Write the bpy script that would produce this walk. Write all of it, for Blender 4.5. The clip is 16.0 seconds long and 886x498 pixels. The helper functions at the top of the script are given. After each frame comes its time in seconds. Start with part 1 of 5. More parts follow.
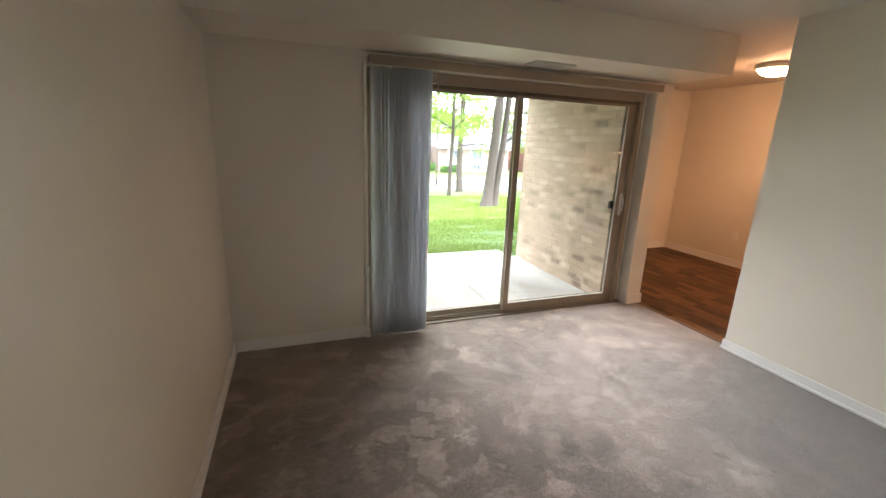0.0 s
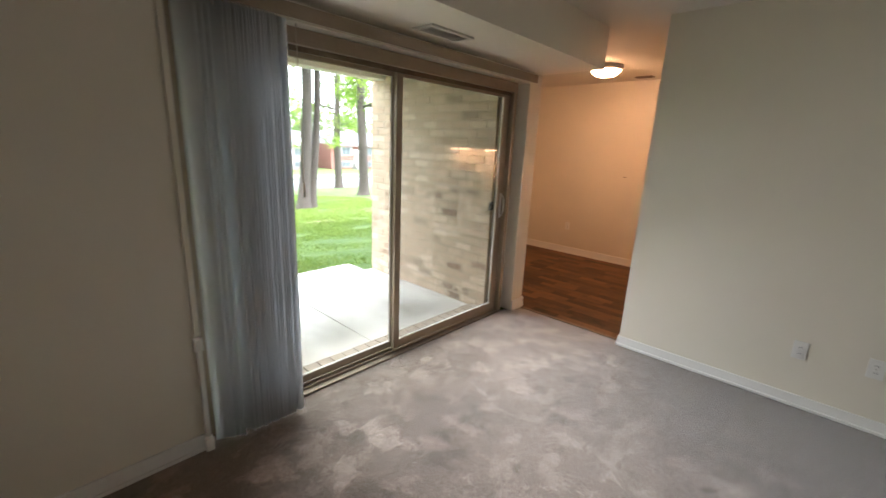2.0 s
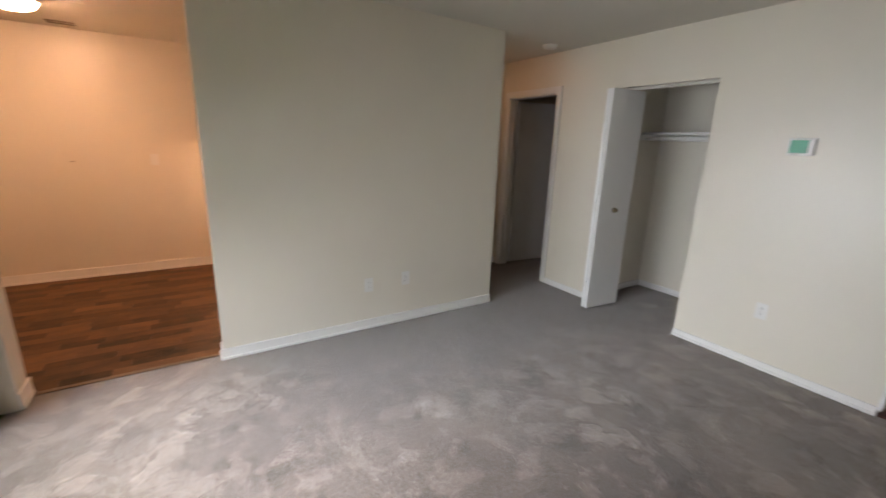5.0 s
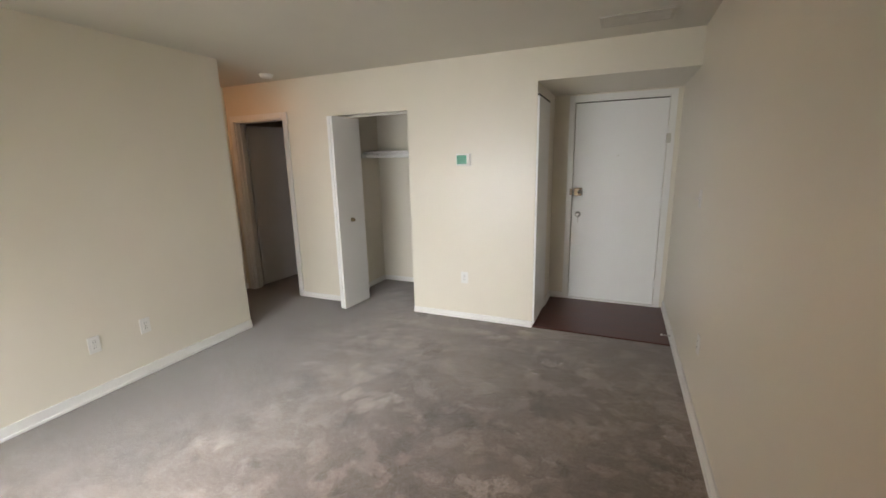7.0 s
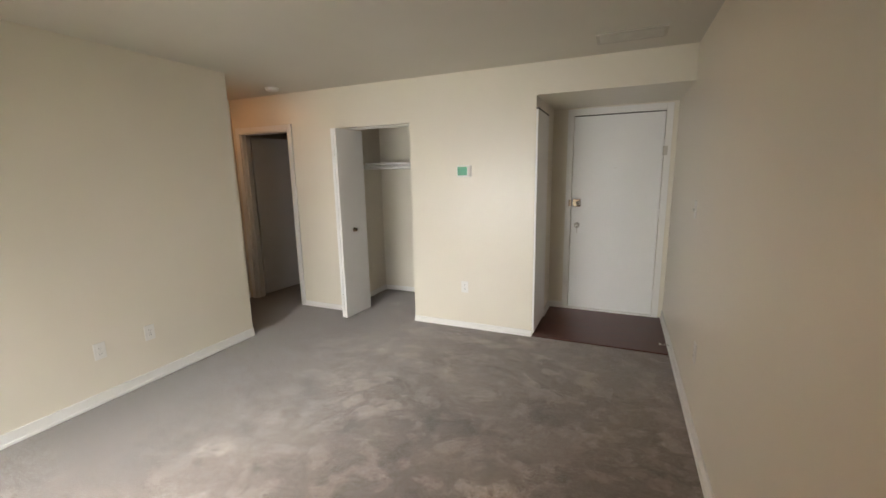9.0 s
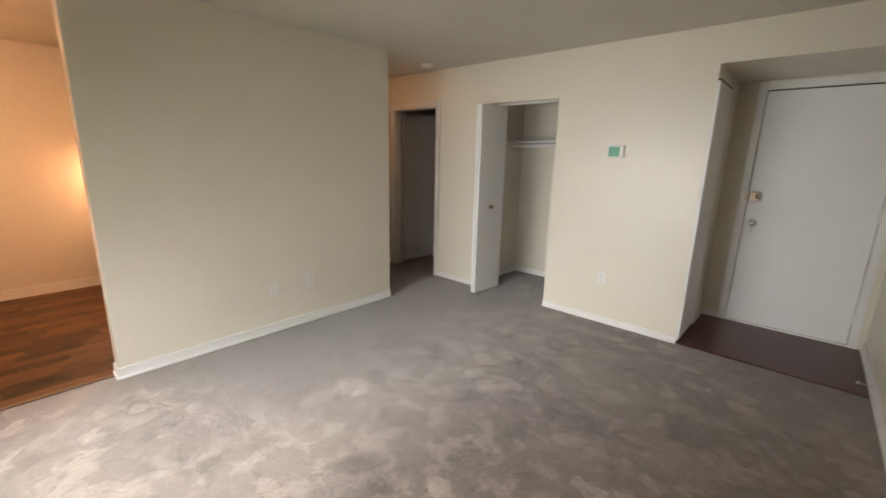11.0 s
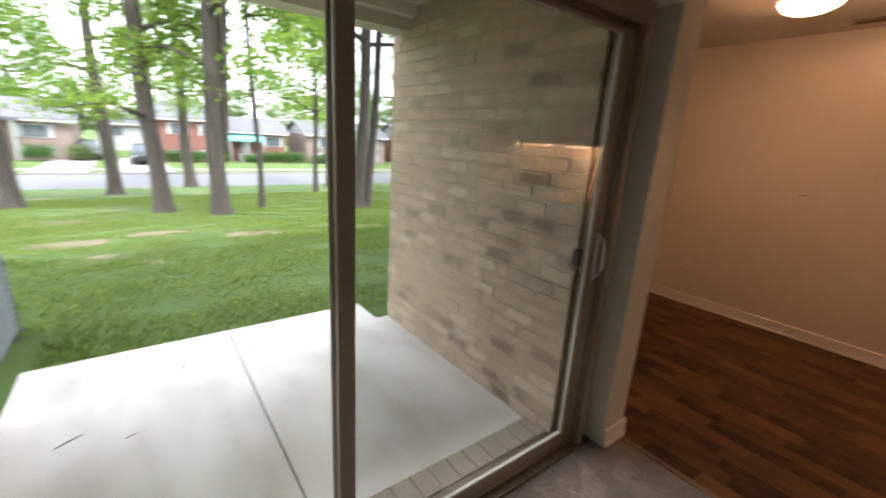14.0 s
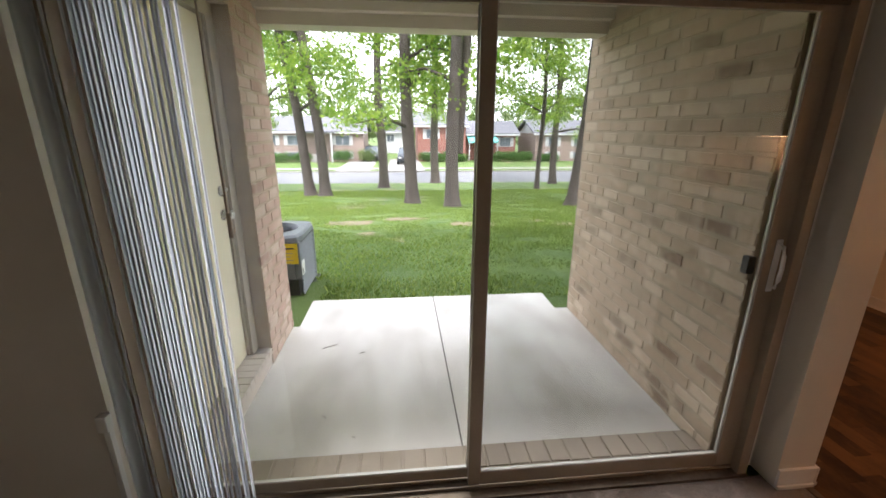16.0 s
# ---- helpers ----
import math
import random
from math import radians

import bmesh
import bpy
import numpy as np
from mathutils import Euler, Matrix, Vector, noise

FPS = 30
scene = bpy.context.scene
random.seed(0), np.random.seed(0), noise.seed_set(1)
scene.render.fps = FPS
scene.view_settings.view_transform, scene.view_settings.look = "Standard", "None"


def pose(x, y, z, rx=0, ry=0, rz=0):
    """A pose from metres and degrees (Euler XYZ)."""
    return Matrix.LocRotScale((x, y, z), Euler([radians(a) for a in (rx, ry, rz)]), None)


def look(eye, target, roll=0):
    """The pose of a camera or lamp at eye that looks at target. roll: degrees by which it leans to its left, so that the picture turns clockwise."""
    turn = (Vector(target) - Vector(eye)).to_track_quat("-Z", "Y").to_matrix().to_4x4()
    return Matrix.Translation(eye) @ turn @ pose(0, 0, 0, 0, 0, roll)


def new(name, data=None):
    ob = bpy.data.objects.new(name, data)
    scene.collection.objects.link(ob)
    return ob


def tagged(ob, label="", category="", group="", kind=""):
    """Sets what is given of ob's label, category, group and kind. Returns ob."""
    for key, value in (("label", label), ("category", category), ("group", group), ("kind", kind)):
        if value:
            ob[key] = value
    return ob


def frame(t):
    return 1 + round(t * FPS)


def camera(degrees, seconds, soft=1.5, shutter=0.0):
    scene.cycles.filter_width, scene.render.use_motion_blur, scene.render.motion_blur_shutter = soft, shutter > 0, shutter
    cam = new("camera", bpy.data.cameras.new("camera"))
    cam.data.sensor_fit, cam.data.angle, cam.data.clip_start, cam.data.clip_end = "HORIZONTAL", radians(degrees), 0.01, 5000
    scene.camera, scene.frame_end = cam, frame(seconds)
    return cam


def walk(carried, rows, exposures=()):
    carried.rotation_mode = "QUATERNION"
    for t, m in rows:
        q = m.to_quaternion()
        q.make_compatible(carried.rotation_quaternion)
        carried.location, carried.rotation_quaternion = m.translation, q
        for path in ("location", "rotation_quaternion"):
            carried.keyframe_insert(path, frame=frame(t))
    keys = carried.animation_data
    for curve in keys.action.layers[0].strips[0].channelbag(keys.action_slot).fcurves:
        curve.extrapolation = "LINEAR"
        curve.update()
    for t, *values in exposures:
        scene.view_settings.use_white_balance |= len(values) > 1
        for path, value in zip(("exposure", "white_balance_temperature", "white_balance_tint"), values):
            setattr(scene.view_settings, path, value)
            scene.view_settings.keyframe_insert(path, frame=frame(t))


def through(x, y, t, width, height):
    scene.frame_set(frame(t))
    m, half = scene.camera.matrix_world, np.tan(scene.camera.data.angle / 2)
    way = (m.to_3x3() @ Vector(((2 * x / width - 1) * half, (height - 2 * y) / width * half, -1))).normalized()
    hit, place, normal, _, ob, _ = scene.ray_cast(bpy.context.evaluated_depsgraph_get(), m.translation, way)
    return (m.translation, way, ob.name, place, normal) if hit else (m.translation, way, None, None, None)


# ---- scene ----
cam = camera(94.9, 16.0, soft=1.5, shutter=0.35)
PATH = [
    (0, (0.524, 1.218, 1.548), (1.195, 3.033, 1.043), 2.1),
    (0.5, (0.575, 1.491, 1.55), (1.273, 3.305, 1.076), 2.2),
    (1, (0.538, 1.742, 1.522), (1.331, 3.528, 1.098), 2.0),
    (1.5, (0.492, 2.009, 1.552), (1.597, 3.615, 1.105), 2.2),
    (2, (0.524, 2.27, 1.511), (1.947, 3.587, 1.023), 2.5),
    (2.5, (0.658, 2.556, 1.536), (2.264, 3.62, 0.997), 2.0),
    (3, (0.713, 2.729, 1.512), (2.512, 3.409, 0.962), 1.3),
    (3.5, (0.679, 2.928, 1.507), (2.589, 3.132, 0.952), 1.0),
    (4, (0.717, 3.076, 1.482), (2.629, 2.85, 0.94), 1.3),
    (4.5, (0.825, 3.252, 1.454), (2.676, 2.694, 0.939), 1.1),
    (5, (0.824, 3.371, 1.502), (2.457, 2.331, 1.0), 1.9),
    (7.5, (0.499, 3.642, 1.551), (1.234, 1.828, 1.14), -1.5),
    (8, (0.503, 3.659, 1.542), (1.234, 1.839, 1.154), -1.2),
    (10.5, (0.513, 3.668, 1.549), (1.636, 2.06, 1.155), 0.4),
    (11, (0.57, 3.659, 1.498), (1.871, 2.209, 1.046), 1.3),
    (11.5, (0.717, 3.596, 1.466), (2.203, 2.349, 0.98), 1.9),
    (12, (0.906, 3.471, 1.507), (2.6, 2.534, 1.004), 1.8),
    (12.5, (1.152, 3.369, 1.511), (3.05, 3.015, 0.991), 2.4),
    (13, (1.407, 3.287, 1.509), (3.278, 3.789, 1.014), 2.7),
    (13.5, (1.744, 3.298, 1.523), (3.381, 4.347, 1.052), 4.2),
    (14, (1.909, 3.389, 1.499), (3.078, 4.924, 0.974), 3.3),
    (14.5, (2.069, 3.335, 1.494), (2.567, 5.166, 0.86), 3.2),
    (15, (2.082, 3.254, 1.493), (2.374, 5.122, 0.842), 1.6),
    (15.5, (2.056, 3.094, 1.518), (2.309, 4.979, 0.897), 1.0),
    (16, (2.053, 2.977, 1.543), (2.25, 4.885, 0.976), 0.3),
]
EXPOSURES = [(0.0, 2.75, 6050, 15), (1.0, 2.65, 6000, 14), (2.0, 2.45, 5950, 13), (3.0, 2.2, 5950, 13), (3.5, 2.08, 5900, 14), (4.0, 2.35, 6000, 14), (5.0, 2.65, 5850, 15), (7.5, 3.1, 6400, 14), (8.0, 3.1, 6500, 14), (10.5, 2.95, 6400, 14), (11.5, 2.85, 6350, 15), (12.5, 2.65, 6050, 15), (13.0, 2.18, 5850, 13), (13.5, 1.9, 5600, 13), (14.0, 1.4, 6100, 16), (14.5, 1.25, 6150, 17), (16.0, 1.4, 6200, 19)]
walk(cam, [(t, look(eye, target, roll)) for t, eye, target, roll in PATH], EXPOSURES)

# ---- world, sun and exposure ----
SUN_UP, SUN_TURN = 58, 172
world = bpy.data.worlds.new("sky")
scene.world = world
world.use_nodes = True
wn = world.node_tree.nodes
sky = wn.new("ShaderNodeTexSky")
sky.sky_type, sky.sun_disc = "NISHITA", False
sky.sun_elevation, sky.sun_rotation = radians(SUN_UP), radians(SUN_TURN)
sky.air_density, sky.dust_density, sky.ozone_density = 1.0, 4.0, 0.6
soft_sky = wn.new("ShaderNodeMix")
soft_sky.data_type = "RGBA"
soft_sky.inputs[0].default_value = 0.7
soft_sky.inputs[7].default_value = (21.0, 21.3, 21.8, 1)
world.node_tree.links.new(sky.outputs[0], soft_sky.inputs[6])
world.node_tree.links.new(soft_sky.outputs[2], wn["Background"].inputs[0])
wn["Background"].inputs[1].default_value = 0.13

sun = new("sun", bpy.data.lights.new("sun", "SUN"))
sun.data.energy, sun.data.angle, sun.data.color = 2.2, radians(6), (1.0, 0.95, 0.87)
az, el = radians(SUN_TURN), radians(SUN_UP)
sun.matrix_world = look((0, 0, 30), (-math.sin(az) * math.cos(el), -math.cos(az) * math.cos(el), 30 - math.sin(el)))

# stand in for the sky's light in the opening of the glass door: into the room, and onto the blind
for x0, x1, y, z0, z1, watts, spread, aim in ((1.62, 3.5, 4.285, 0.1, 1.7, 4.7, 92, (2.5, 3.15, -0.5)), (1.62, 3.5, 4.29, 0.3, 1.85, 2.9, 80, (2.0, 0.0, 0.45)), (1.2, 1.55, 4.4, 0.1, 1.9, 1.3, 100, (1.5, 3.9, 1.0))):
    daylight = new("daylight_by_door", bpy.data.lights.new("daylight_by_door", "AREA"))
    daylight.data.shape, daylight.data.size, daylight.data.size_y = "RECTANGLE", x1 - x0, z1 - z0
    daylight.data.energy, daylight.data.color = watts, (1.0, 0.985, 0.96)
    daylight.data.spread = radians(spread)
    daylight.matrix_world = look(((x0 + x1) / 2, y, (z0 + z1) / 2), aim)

WARM = (1.0, 0.51, 0.245)


# ---- materials ----
def nodes_of(name):
    m = bpy.data.materials.new(name)
    m.use_nodes = True
    return m, m.node_tree.nodes, m.node_tree.links, m.node_tree.nodes["Principled BSDF"]


def rgb(c):
    return (c[0], c[1], c[2], 1)


def surface(name, dark, light, scale=2.0, fine=40.0, rough=0.6, bump=0.15, deep=0.002, metal=0.0, rnd=0.0, stretch=(1, 1, 1), spec=0.5, mix=0.35, sheen=0.0, island=False, rough_var=0.1, span_at=(0.3, 0.7)):
    """Two tones mixed by a wide and a fine noise, with a fine relief; rnd: tone that differs from piece to piece."""
    m, n, l, p = nodes_of(name)
    geo = n.new("ShaderNodeNewGeometry")
    mp = n.new("ShaderNodeMapping")
    mp.inputs["Scale"].default_value = stretch
    l.new(geo.outputs["Position"], mp.inputs["Vector"])
    wide, small = n.new("ShaderNodeTexNoise"), n.new("ShaderNodeTexNoise")
    wide.inputs["Scale"].default_value, wide.inputs["Detail"].default_value = scale, 5
    small.inputs["Scale"].default_value, small.inputs["Detail"].default_value = fine, 4
    for t in (wide, small):
        l.new(mp.outputs[0], t.inputs["Vector"])
    blend = n.new("ShaderNodeMix")
    blend.inputs[0].default_value = mix
    l.new(wide.outputs["Fac"], blend.inputs[2])
    l.new(small.outputs["Fac"], blend.inputs[3])
    span = n.new("ShaderNodeMapRange")
    span.inputs[1].default_value, span.inputs[2].default_value = span_at
    l.new(blend.outputs[0], span.inputs[0])
    fac = span.outputs[0]
    if rnd:
        src = geo.outputs["Random Per Island"] if island else n.new("ShaderNodeObjectInfo").outputs["Random"]
        add = n.new("ShaderNodeMix")
        add.inputs[0].default_value = rnd
        l.new(fac, add.inputs[2])
        l.new(src, add.inputs[3])
        fac = add.outputs[0]
    col = n.new("ShaderNodeMix")
    col.data_type = "RGBA"
    col.inputs[6].default_value, col.inputs[7].default_value = rgb(dark), rgb(light)
    l.new(fac, col.inputs[0])
    l.new(col.outputs[2], p.inputs["Base Color"])
    rr = n.new("ShaderNodeMapRange")
    rr.inputs[3].default_value, rr.inputs[4].default_value = rough - rough_var, min(1, rough + rough_var)
    l.new(wide.outputs["Fac"], rr.inputs[0])
    l.new(rr.outputs[0], p.inputs["Roughness"])
    p.inputs["Metallic"].default_value = metal
    p.inputs["Specular IOR Level"].default_value = spec
    if sheen:
        p.inputs["Sheen Weight"].default_value = sheen
        p.inputs["Sheen Roughness"].default_value = 0.6
    if bump:
        b = n.new("ShaderNodeBump")
        b.inputs["Strength"].default_value, b.inputs["Distance"].default_value = bump, deep
        l.new(small.outputs["Fac"], b.inputs["Height"])
        l.new(b.outputs[0], p.inputs["Normal"])
    return m


def carpet_material():
    """Short cut pile in greyish beige: brushed patches, wear and a tufted relief."""
    m, n, l, p = nodes_of("carpet")
    geo = n.new("ShaderNodeNewGeometry")

    def noise_at(scale, detail, dist=0.0, rough=0.5):
        t = n.new("ShaderNodeTexNoise")
        t.inputs["Scale"].default_value, t.inputs["Detail"].default_value = scale, detail
        t.inputs["Distortion"].default_value, t.inputs["Roughness"].default_value = dist, rough
        l.new(geo.outputs["Position"], t.inputs["Vector"])
        return t.outputs["Fac"]

    def ramp(src, a, b):
        r = n.new("ShaderNodeMapRange")
        r.interpolation_type = "SMOOTHSTEP"
        r.inputs[1].default_value, r.inputs[2].default_value = a, b
        l.new(src, r.inputs[0])
        return r.outputs[0]

    def math_node(op, a, b):
        k = n.new("ShaderNodeMath")
        k.operation = op
        if op == "MULTIPLY_ADD":
            k.inputs[2].default_value = 1.0 - b
        for i, v in enumerate((a, b)):
            if isinstance(v, float):
                k.inputs[i].default_value = v
            else:
                l.new(v, k.inputs[i])
        return k.outputs[0]

    brushed = ramp(noise_at(1.5, 4, 0.0, 0.55), 0.38, 0.64)
    scuffs = ramp(noise_at(5.5, 5, 0.0, 0.62), 0.5, 0.6)
    wander = n.new("ShaderNodeTexNoise")
    wander.inputs["Scale"].default_value, wander.inputs["Detail"].default_value = 7.0, 4
    l.new(geo.outputs["Position"], wander.inputs["Vector"])
    bent = n.new("ShaderNodeMix")
    bent.data_type, bent.blend_type = "RGBA", "LINEAR_LIGHT"
    bent.inputs[0].default_value = 0.16
    l.new(geo.outputs["Position"], bent.inputs[6])
    l.new(wander.outputs["Color"], bent.inputs[7])
    prints = n.new("ShaderNodeTexVoronoi")
    prints.inputs["Scale"].default_value = 4.6
    l.new(bent.outputs[2], prints.inputs["Vector"])
    crisp = math_node("MULTIPLY", ramp(prints.outputs["Distance"], 0.41, 0.33), ramp(noise_at(1.1, 3), 0.44, 0.58))
    trodden = ramp(noise_at(3.6, 5, 0.0, 0.6), 0.55, 0.64)
    tufts = noise_at(55.0, 4, 0.0, 0.72)
    yarn = noise_at(300.0, 2)
    patch = math_node("ADD", math_node("ADD", math_node("MULTIPLY", brushed, 0.16), math_node("MULTIPLY", scuffs, 0.22)), math_node("MULTIPLY", crisp, 0.3))
    patch = math_node("SUBTRACT", patch, math_node("MULTIPLY", trodden, 0.14))
    # plainer and darker where x is high and y low, beside the partition
    where = n.new("ShaderNodeSeparateXYZ")
    l.new(geo.outputs["Position"], where.inputs[0])
    stray = math_node("SUBTRACT", noise_at(1.6, 3), 0.5)
    pale_zone = math_node("MAXIMUM", ramp(math_node("ADD", where.outputs["X"], stray), 3.15, 2.35), ramp(math_node("ADD", where.outputs["Y"], stray), 2.5, 3.4))
    patch = math_node("MULTIPLY", patch, math_node("MULTIPLY_ADD", pale_zone, 0.8))
    grain = math_node("MULTIPLY", math_node("SUBTRACT", math_node("ADD", tufts, yarn), 1.0), math_node("ADD", math_node("MULTIPLY", patch, 1.6), 0.6))
    fac = math_node("ADD", math_node("ADD", patch, grain), math_node("ADD", math_node("MULTIPLY", pale_zone, 0.1), 0.06))
    col = n.new("ShaderNodeMix")
    col.data_type = "RGBA"
    col.inputs[6].default_value, col.inputs[7].default_value = (0.08, 0.06, 0.045, 1), (0.43, 0.347, 0.29, 1)
    l.new(fac, col.inputs[0])
    l.new(col.outputs[2], p.inputs["Base Color"])
    p.inputs["Roughness"].default_value = 0.95
    p.inputs["Specular IOR Level"].default_value = 0.15
    p.inputs["Sheen Weight"].default_value, p.inputs["Sheen Roughness"].default_value = 0.7, 0.42
    b = n.new("ShaderNodeBump")
    b.inputs["Strength"].default_value, b.inputs["Distance"].default_value = 0.7, 0.006
    l.new(math_node("ADD", math_node("ADD", tufts, yarn), math_node("MULTIPLY", patch, 1.2)), b.inputs["Height"])
    l.new(b.outputs[0], p.inputs["Normal"])
    return m


def brick_material(name, dark, body, smear):
    """Old face brick: each one its own tone, a few dark, streaked with smeared mortar."""
    m, n, l, p = nodes_of(name)
    geo, info = n.new("ShaderNodeNewGeometry"), n.new("ShaderNodeObjectInfo")

    def noise_at(scale, detail, rough=0.6, dist=0.0):
        t = n.new("ShaderNodeTexNoise")
        t.inputs["Scale"].default_value, t.inputs["Detail"].default_value = scale, detail
        t.inputs["Roughness"].default_value, t.inputs["Distortion"].default_value = rough, dist
        l.new(geo.outputs["Position"], t.inputs["Vector"])
        return t.outputs["Fac"]

    def ramp(src, a, b, c=0.0, d=1.0):
        r = n.new("ShaderNodeMapRange")
        r.interpolation_type = "SMOOTHSTEP"
        for i, v in enumerate((a, b, c, d)):
            r.inputs[i + 1].default_value = v
        l.new(src, r.inputs[0])
        return r.outputs[0]

    def tone(fac, a, b):
        c = n.new("ShaderNodeMix")
        c.data_type = "RGBA"
        l.new(fac, c.inputs[0])
        for i, v in ((6, a), (7, b)):
            if isinstance(v, tuple):
                c.inputs[i].default_value = rgb(v)
            else:
                l.new(v, c.inputs[i])
        return c.outputs[2]

    rows = ramp(info.outputs["Random"], 0.0, 0.2, 0.25, 1.0)
    base = tone(rows, dark, body)
    pale = tone(ramp(info.outputs["Random"], 0.5, 1.0, 0.0, 0.95), base, smear)
    mottled = tone(ramp(noise_at(24, 5, 0.7), 0.42, 0.68, 0.0, 0.55), pale, body)
    streaked = tone(ramp(noise_at(7, 6, 0.68, 0.6), 0.52, 0.66, 0.0, 0.7), mottled, smear)
    pitted = tone(ramp(noise_at(70, 4, 0.7), 0.62, 0.74, 0.0, 0.5), streaked, dark)
    l.new(pitted, p.inputs["Base Color"])
    p.inputs["Roughness"].default_value = 0.88
    p.inputs["Specular IOR Level"].default_value = 0.3
    b = n.new("ShaderNodeBump")
    b.inputs["Strength"].default_value, b.inputs["Distance"].default_value = 0.7, 0.005
    l.new(noise_at(38, 5, 0.7), b.inputs["Height"])
    l.new(b.outputs[0], p.inputs["Normal"])
    return m


def glass_material(name, tint=(0.95, 0.97, 0.96)):
    m, n, l, p = nodes_of(name)
    n.remove(p)
    clear, gloss, fr, mixer = n.new("ShaderNodeBsdfTransparent"), n.new("ShaderNodeBsdfGlossy"), n.new("ShaderNodeLayerWeight"), n.new("ShaderNodeMixShader")
    clear.inputs[0].default_value = rgb(tint)
    gloss.inputs["Roughness"].default_value = 0.0
    fr.inputs["Blend"].default_value = 0.5
    curve, add = n.new("ShaderNodeMath"), n.new("ShaderNodeMath")
    curve.operation, curve.inputs[1].default_value = "POWER", 5.0
    add.operation, add.inputs[1].default_value, add.inputs[2].default_value = "MULTIPLY_ADD", 0.95, 0.045
    l.new(fr.outputs["Facing"], curve.inputs[0])
    l.new(curve.outputs[0], add.inputs[0])
    l.new(add.outputs[0], mixer.inputs[0])
    l.new(clear.outputs[0], mixer.inputs[1])
    l.new(gloss.outputs[0], mixer.inputs[2])
    l.new(mixer.outputs[0], n["Material Output"].inputs[0])
    return m


def leafy(name, dark, light, through=0.45, rough=0.55, spec=0.3):
    """Leaves or thin plastic: matt on top, letting light through."""
    m, n, l, p = nodes_of(name)
    geo = n.new("ShaderNodeNewGeometry")
    col = n.new("ShaderNodeMix")
    col.data_type = "RGBA"
    col.inputs[6].default_value, col.inputs[7].default_value = rgb(dark), rgb(light)
    l.new(geo.outputs["Random Per Island"], col.inputs[0])
    l.new(col.outputs[2], p.inputs["Base Color"])
    p.inputs["Roughness"].default_value = rough
    p.inputs["Specular IOR Level"].default_value = spec
    t, mixer = n.new("ShaderNodeBsdfTranslucent"), n.new("ShaderNodeMixShader")
    l.new(col.outputs[2], t.inputs[0])
    mixer.inputs[0].default_value = through
    l.new(p.outputs[0], mixer.inputs[1])
    l.new(t.outputs[0], mixer.inputs[2])
    l.new(mixer.outputs[0], n["Material Output"].inputs[0])
    return m


def glow(name, colour, strength):
    m, n, l, p = nodes_of(name)
    p.inputs["Base Color"].default_value = (0.9, 0.85, 0.75, 1)
    p.inputs["Emission Color"].default_value = rgb(colour)
    p.inputs["Emission Strength"].default_value = strength
    p.inputs["Roughness"].default_value = 0.3
    return m


def lawn_material():
    """Soil and short turf: greens at two scales, with bare tan patches."""
    m, n, l, p = nodes_of("lawn")
    geo = n.new("ShaderNodeNewGeometry")

    def noise_at(scale, detail, dist=0.0):
        t = n.new("ShaderNodeTexNoise")
        t.inputs["Scale"].default_value, t.inputs["Detail"].default_value, t.inputs["Distortion"].default_value = scale, detail, dist
        l.new(geo.outputs["Position"], t.inputs["Vector"])
        return t.outputs["Fac"]

    def tone(fac, a, b):
        c = n.new("ShaderNodeMix")
        c.data_type = "RGBA"
        l.new(fac, c.inputs[0])
        for i, v in ((6, a), (7, b)):
            if isinstance(v, tuple):
                c.inputs[i].default_value = rgb(v)
            else:
                l.new(v, c.inputs[i])
        return c.outputs[2]

    def ramp(src, a, b):
        r = n.new("ShaderNodeMapRange")
        r.inputs[1].default_value, r.inputs[2].default_value = a, b
        l.new(src, r.inputs[0])
        return r.outputs[0]

    grass = tone(ramp(noise_at(0.8, 6), 0.35, 0.65), (0.055, 0.1, 0.016), (0.125, 0.178, 0.036))
    grass = tone(ramp(noise_at(25, 4), 0.35, 0.7), grass, (0.09, 0.155, 0.03))
    bare = tone(ramp(noise_at(30, 4), 0.3, 0.7), (0.25, 0.19, 0.12), (0.4, 0.32, 0.21))
    ground_col = tone(ramp(noise_at(0.55, 6, 0.5), 0.635, 0.685), grass, bare)
    l.new(ground_col, p.inputs["Base Color"])
    p.inputs["Roughness"].default_value = 0.95
    b = n.new("ShaderNodeBump")
    b.inputs["Strength"].default_value, b.inputs["Distance"].default_value = 0.8, 0.05
    l.new(noise_at(60, 4), b.inputs["Height"])
    l.new(b.outputs[0], p.inputs["Normal"])
    return m


PAINT = surface("cream_wall_paint", (0.69, 0.645, 0.545), (0.735, 0.69, 0.59), 1.3, 220, 0.36, 0.12, 0.0006, spec=0.5, mix=0.2)
CEIL = surface("white_ceiling_paint", (0.62, 0.595, 0.525), (0.67, 0.645, 0.575), 1.1, 180, 0.75, 0.2, 0.001, spec=0.25, mix=0.2)
TRIM = surface("white_gloss_trim", (0.74, 0.73, 0.7), (0.8, 0.79, 0.76), 3, 60, 0.35, 0.05, 0.0006)
DOOR = surface("white_door_paint", (0.76, 0.76, 0.745), (0.81, 0.81, 0.795), 1.5, 90, 0.42, 0.05, 0.0006)
CARPET = carpet_material()
PLANK = surface("brown_wood_vinyl", (0.012, 0.0058, 0.0028), (0.172, 0.085, 0.035), 6, 30, 0.5, 0.08, 0.0008, rnd=0.68, stretch=(2.0, 1.0, 1), mix=0.25, span_at=(0.4, 0.62), spec=0.22)
ENTRY = surface("dark_red_brown_vinyl", (0.055, 0.018, 0.014), (0.12, 0.042, 0.032), 6, 30, 0.35, 0.08, 0.0008, stretch=(0.5, 3, 1))
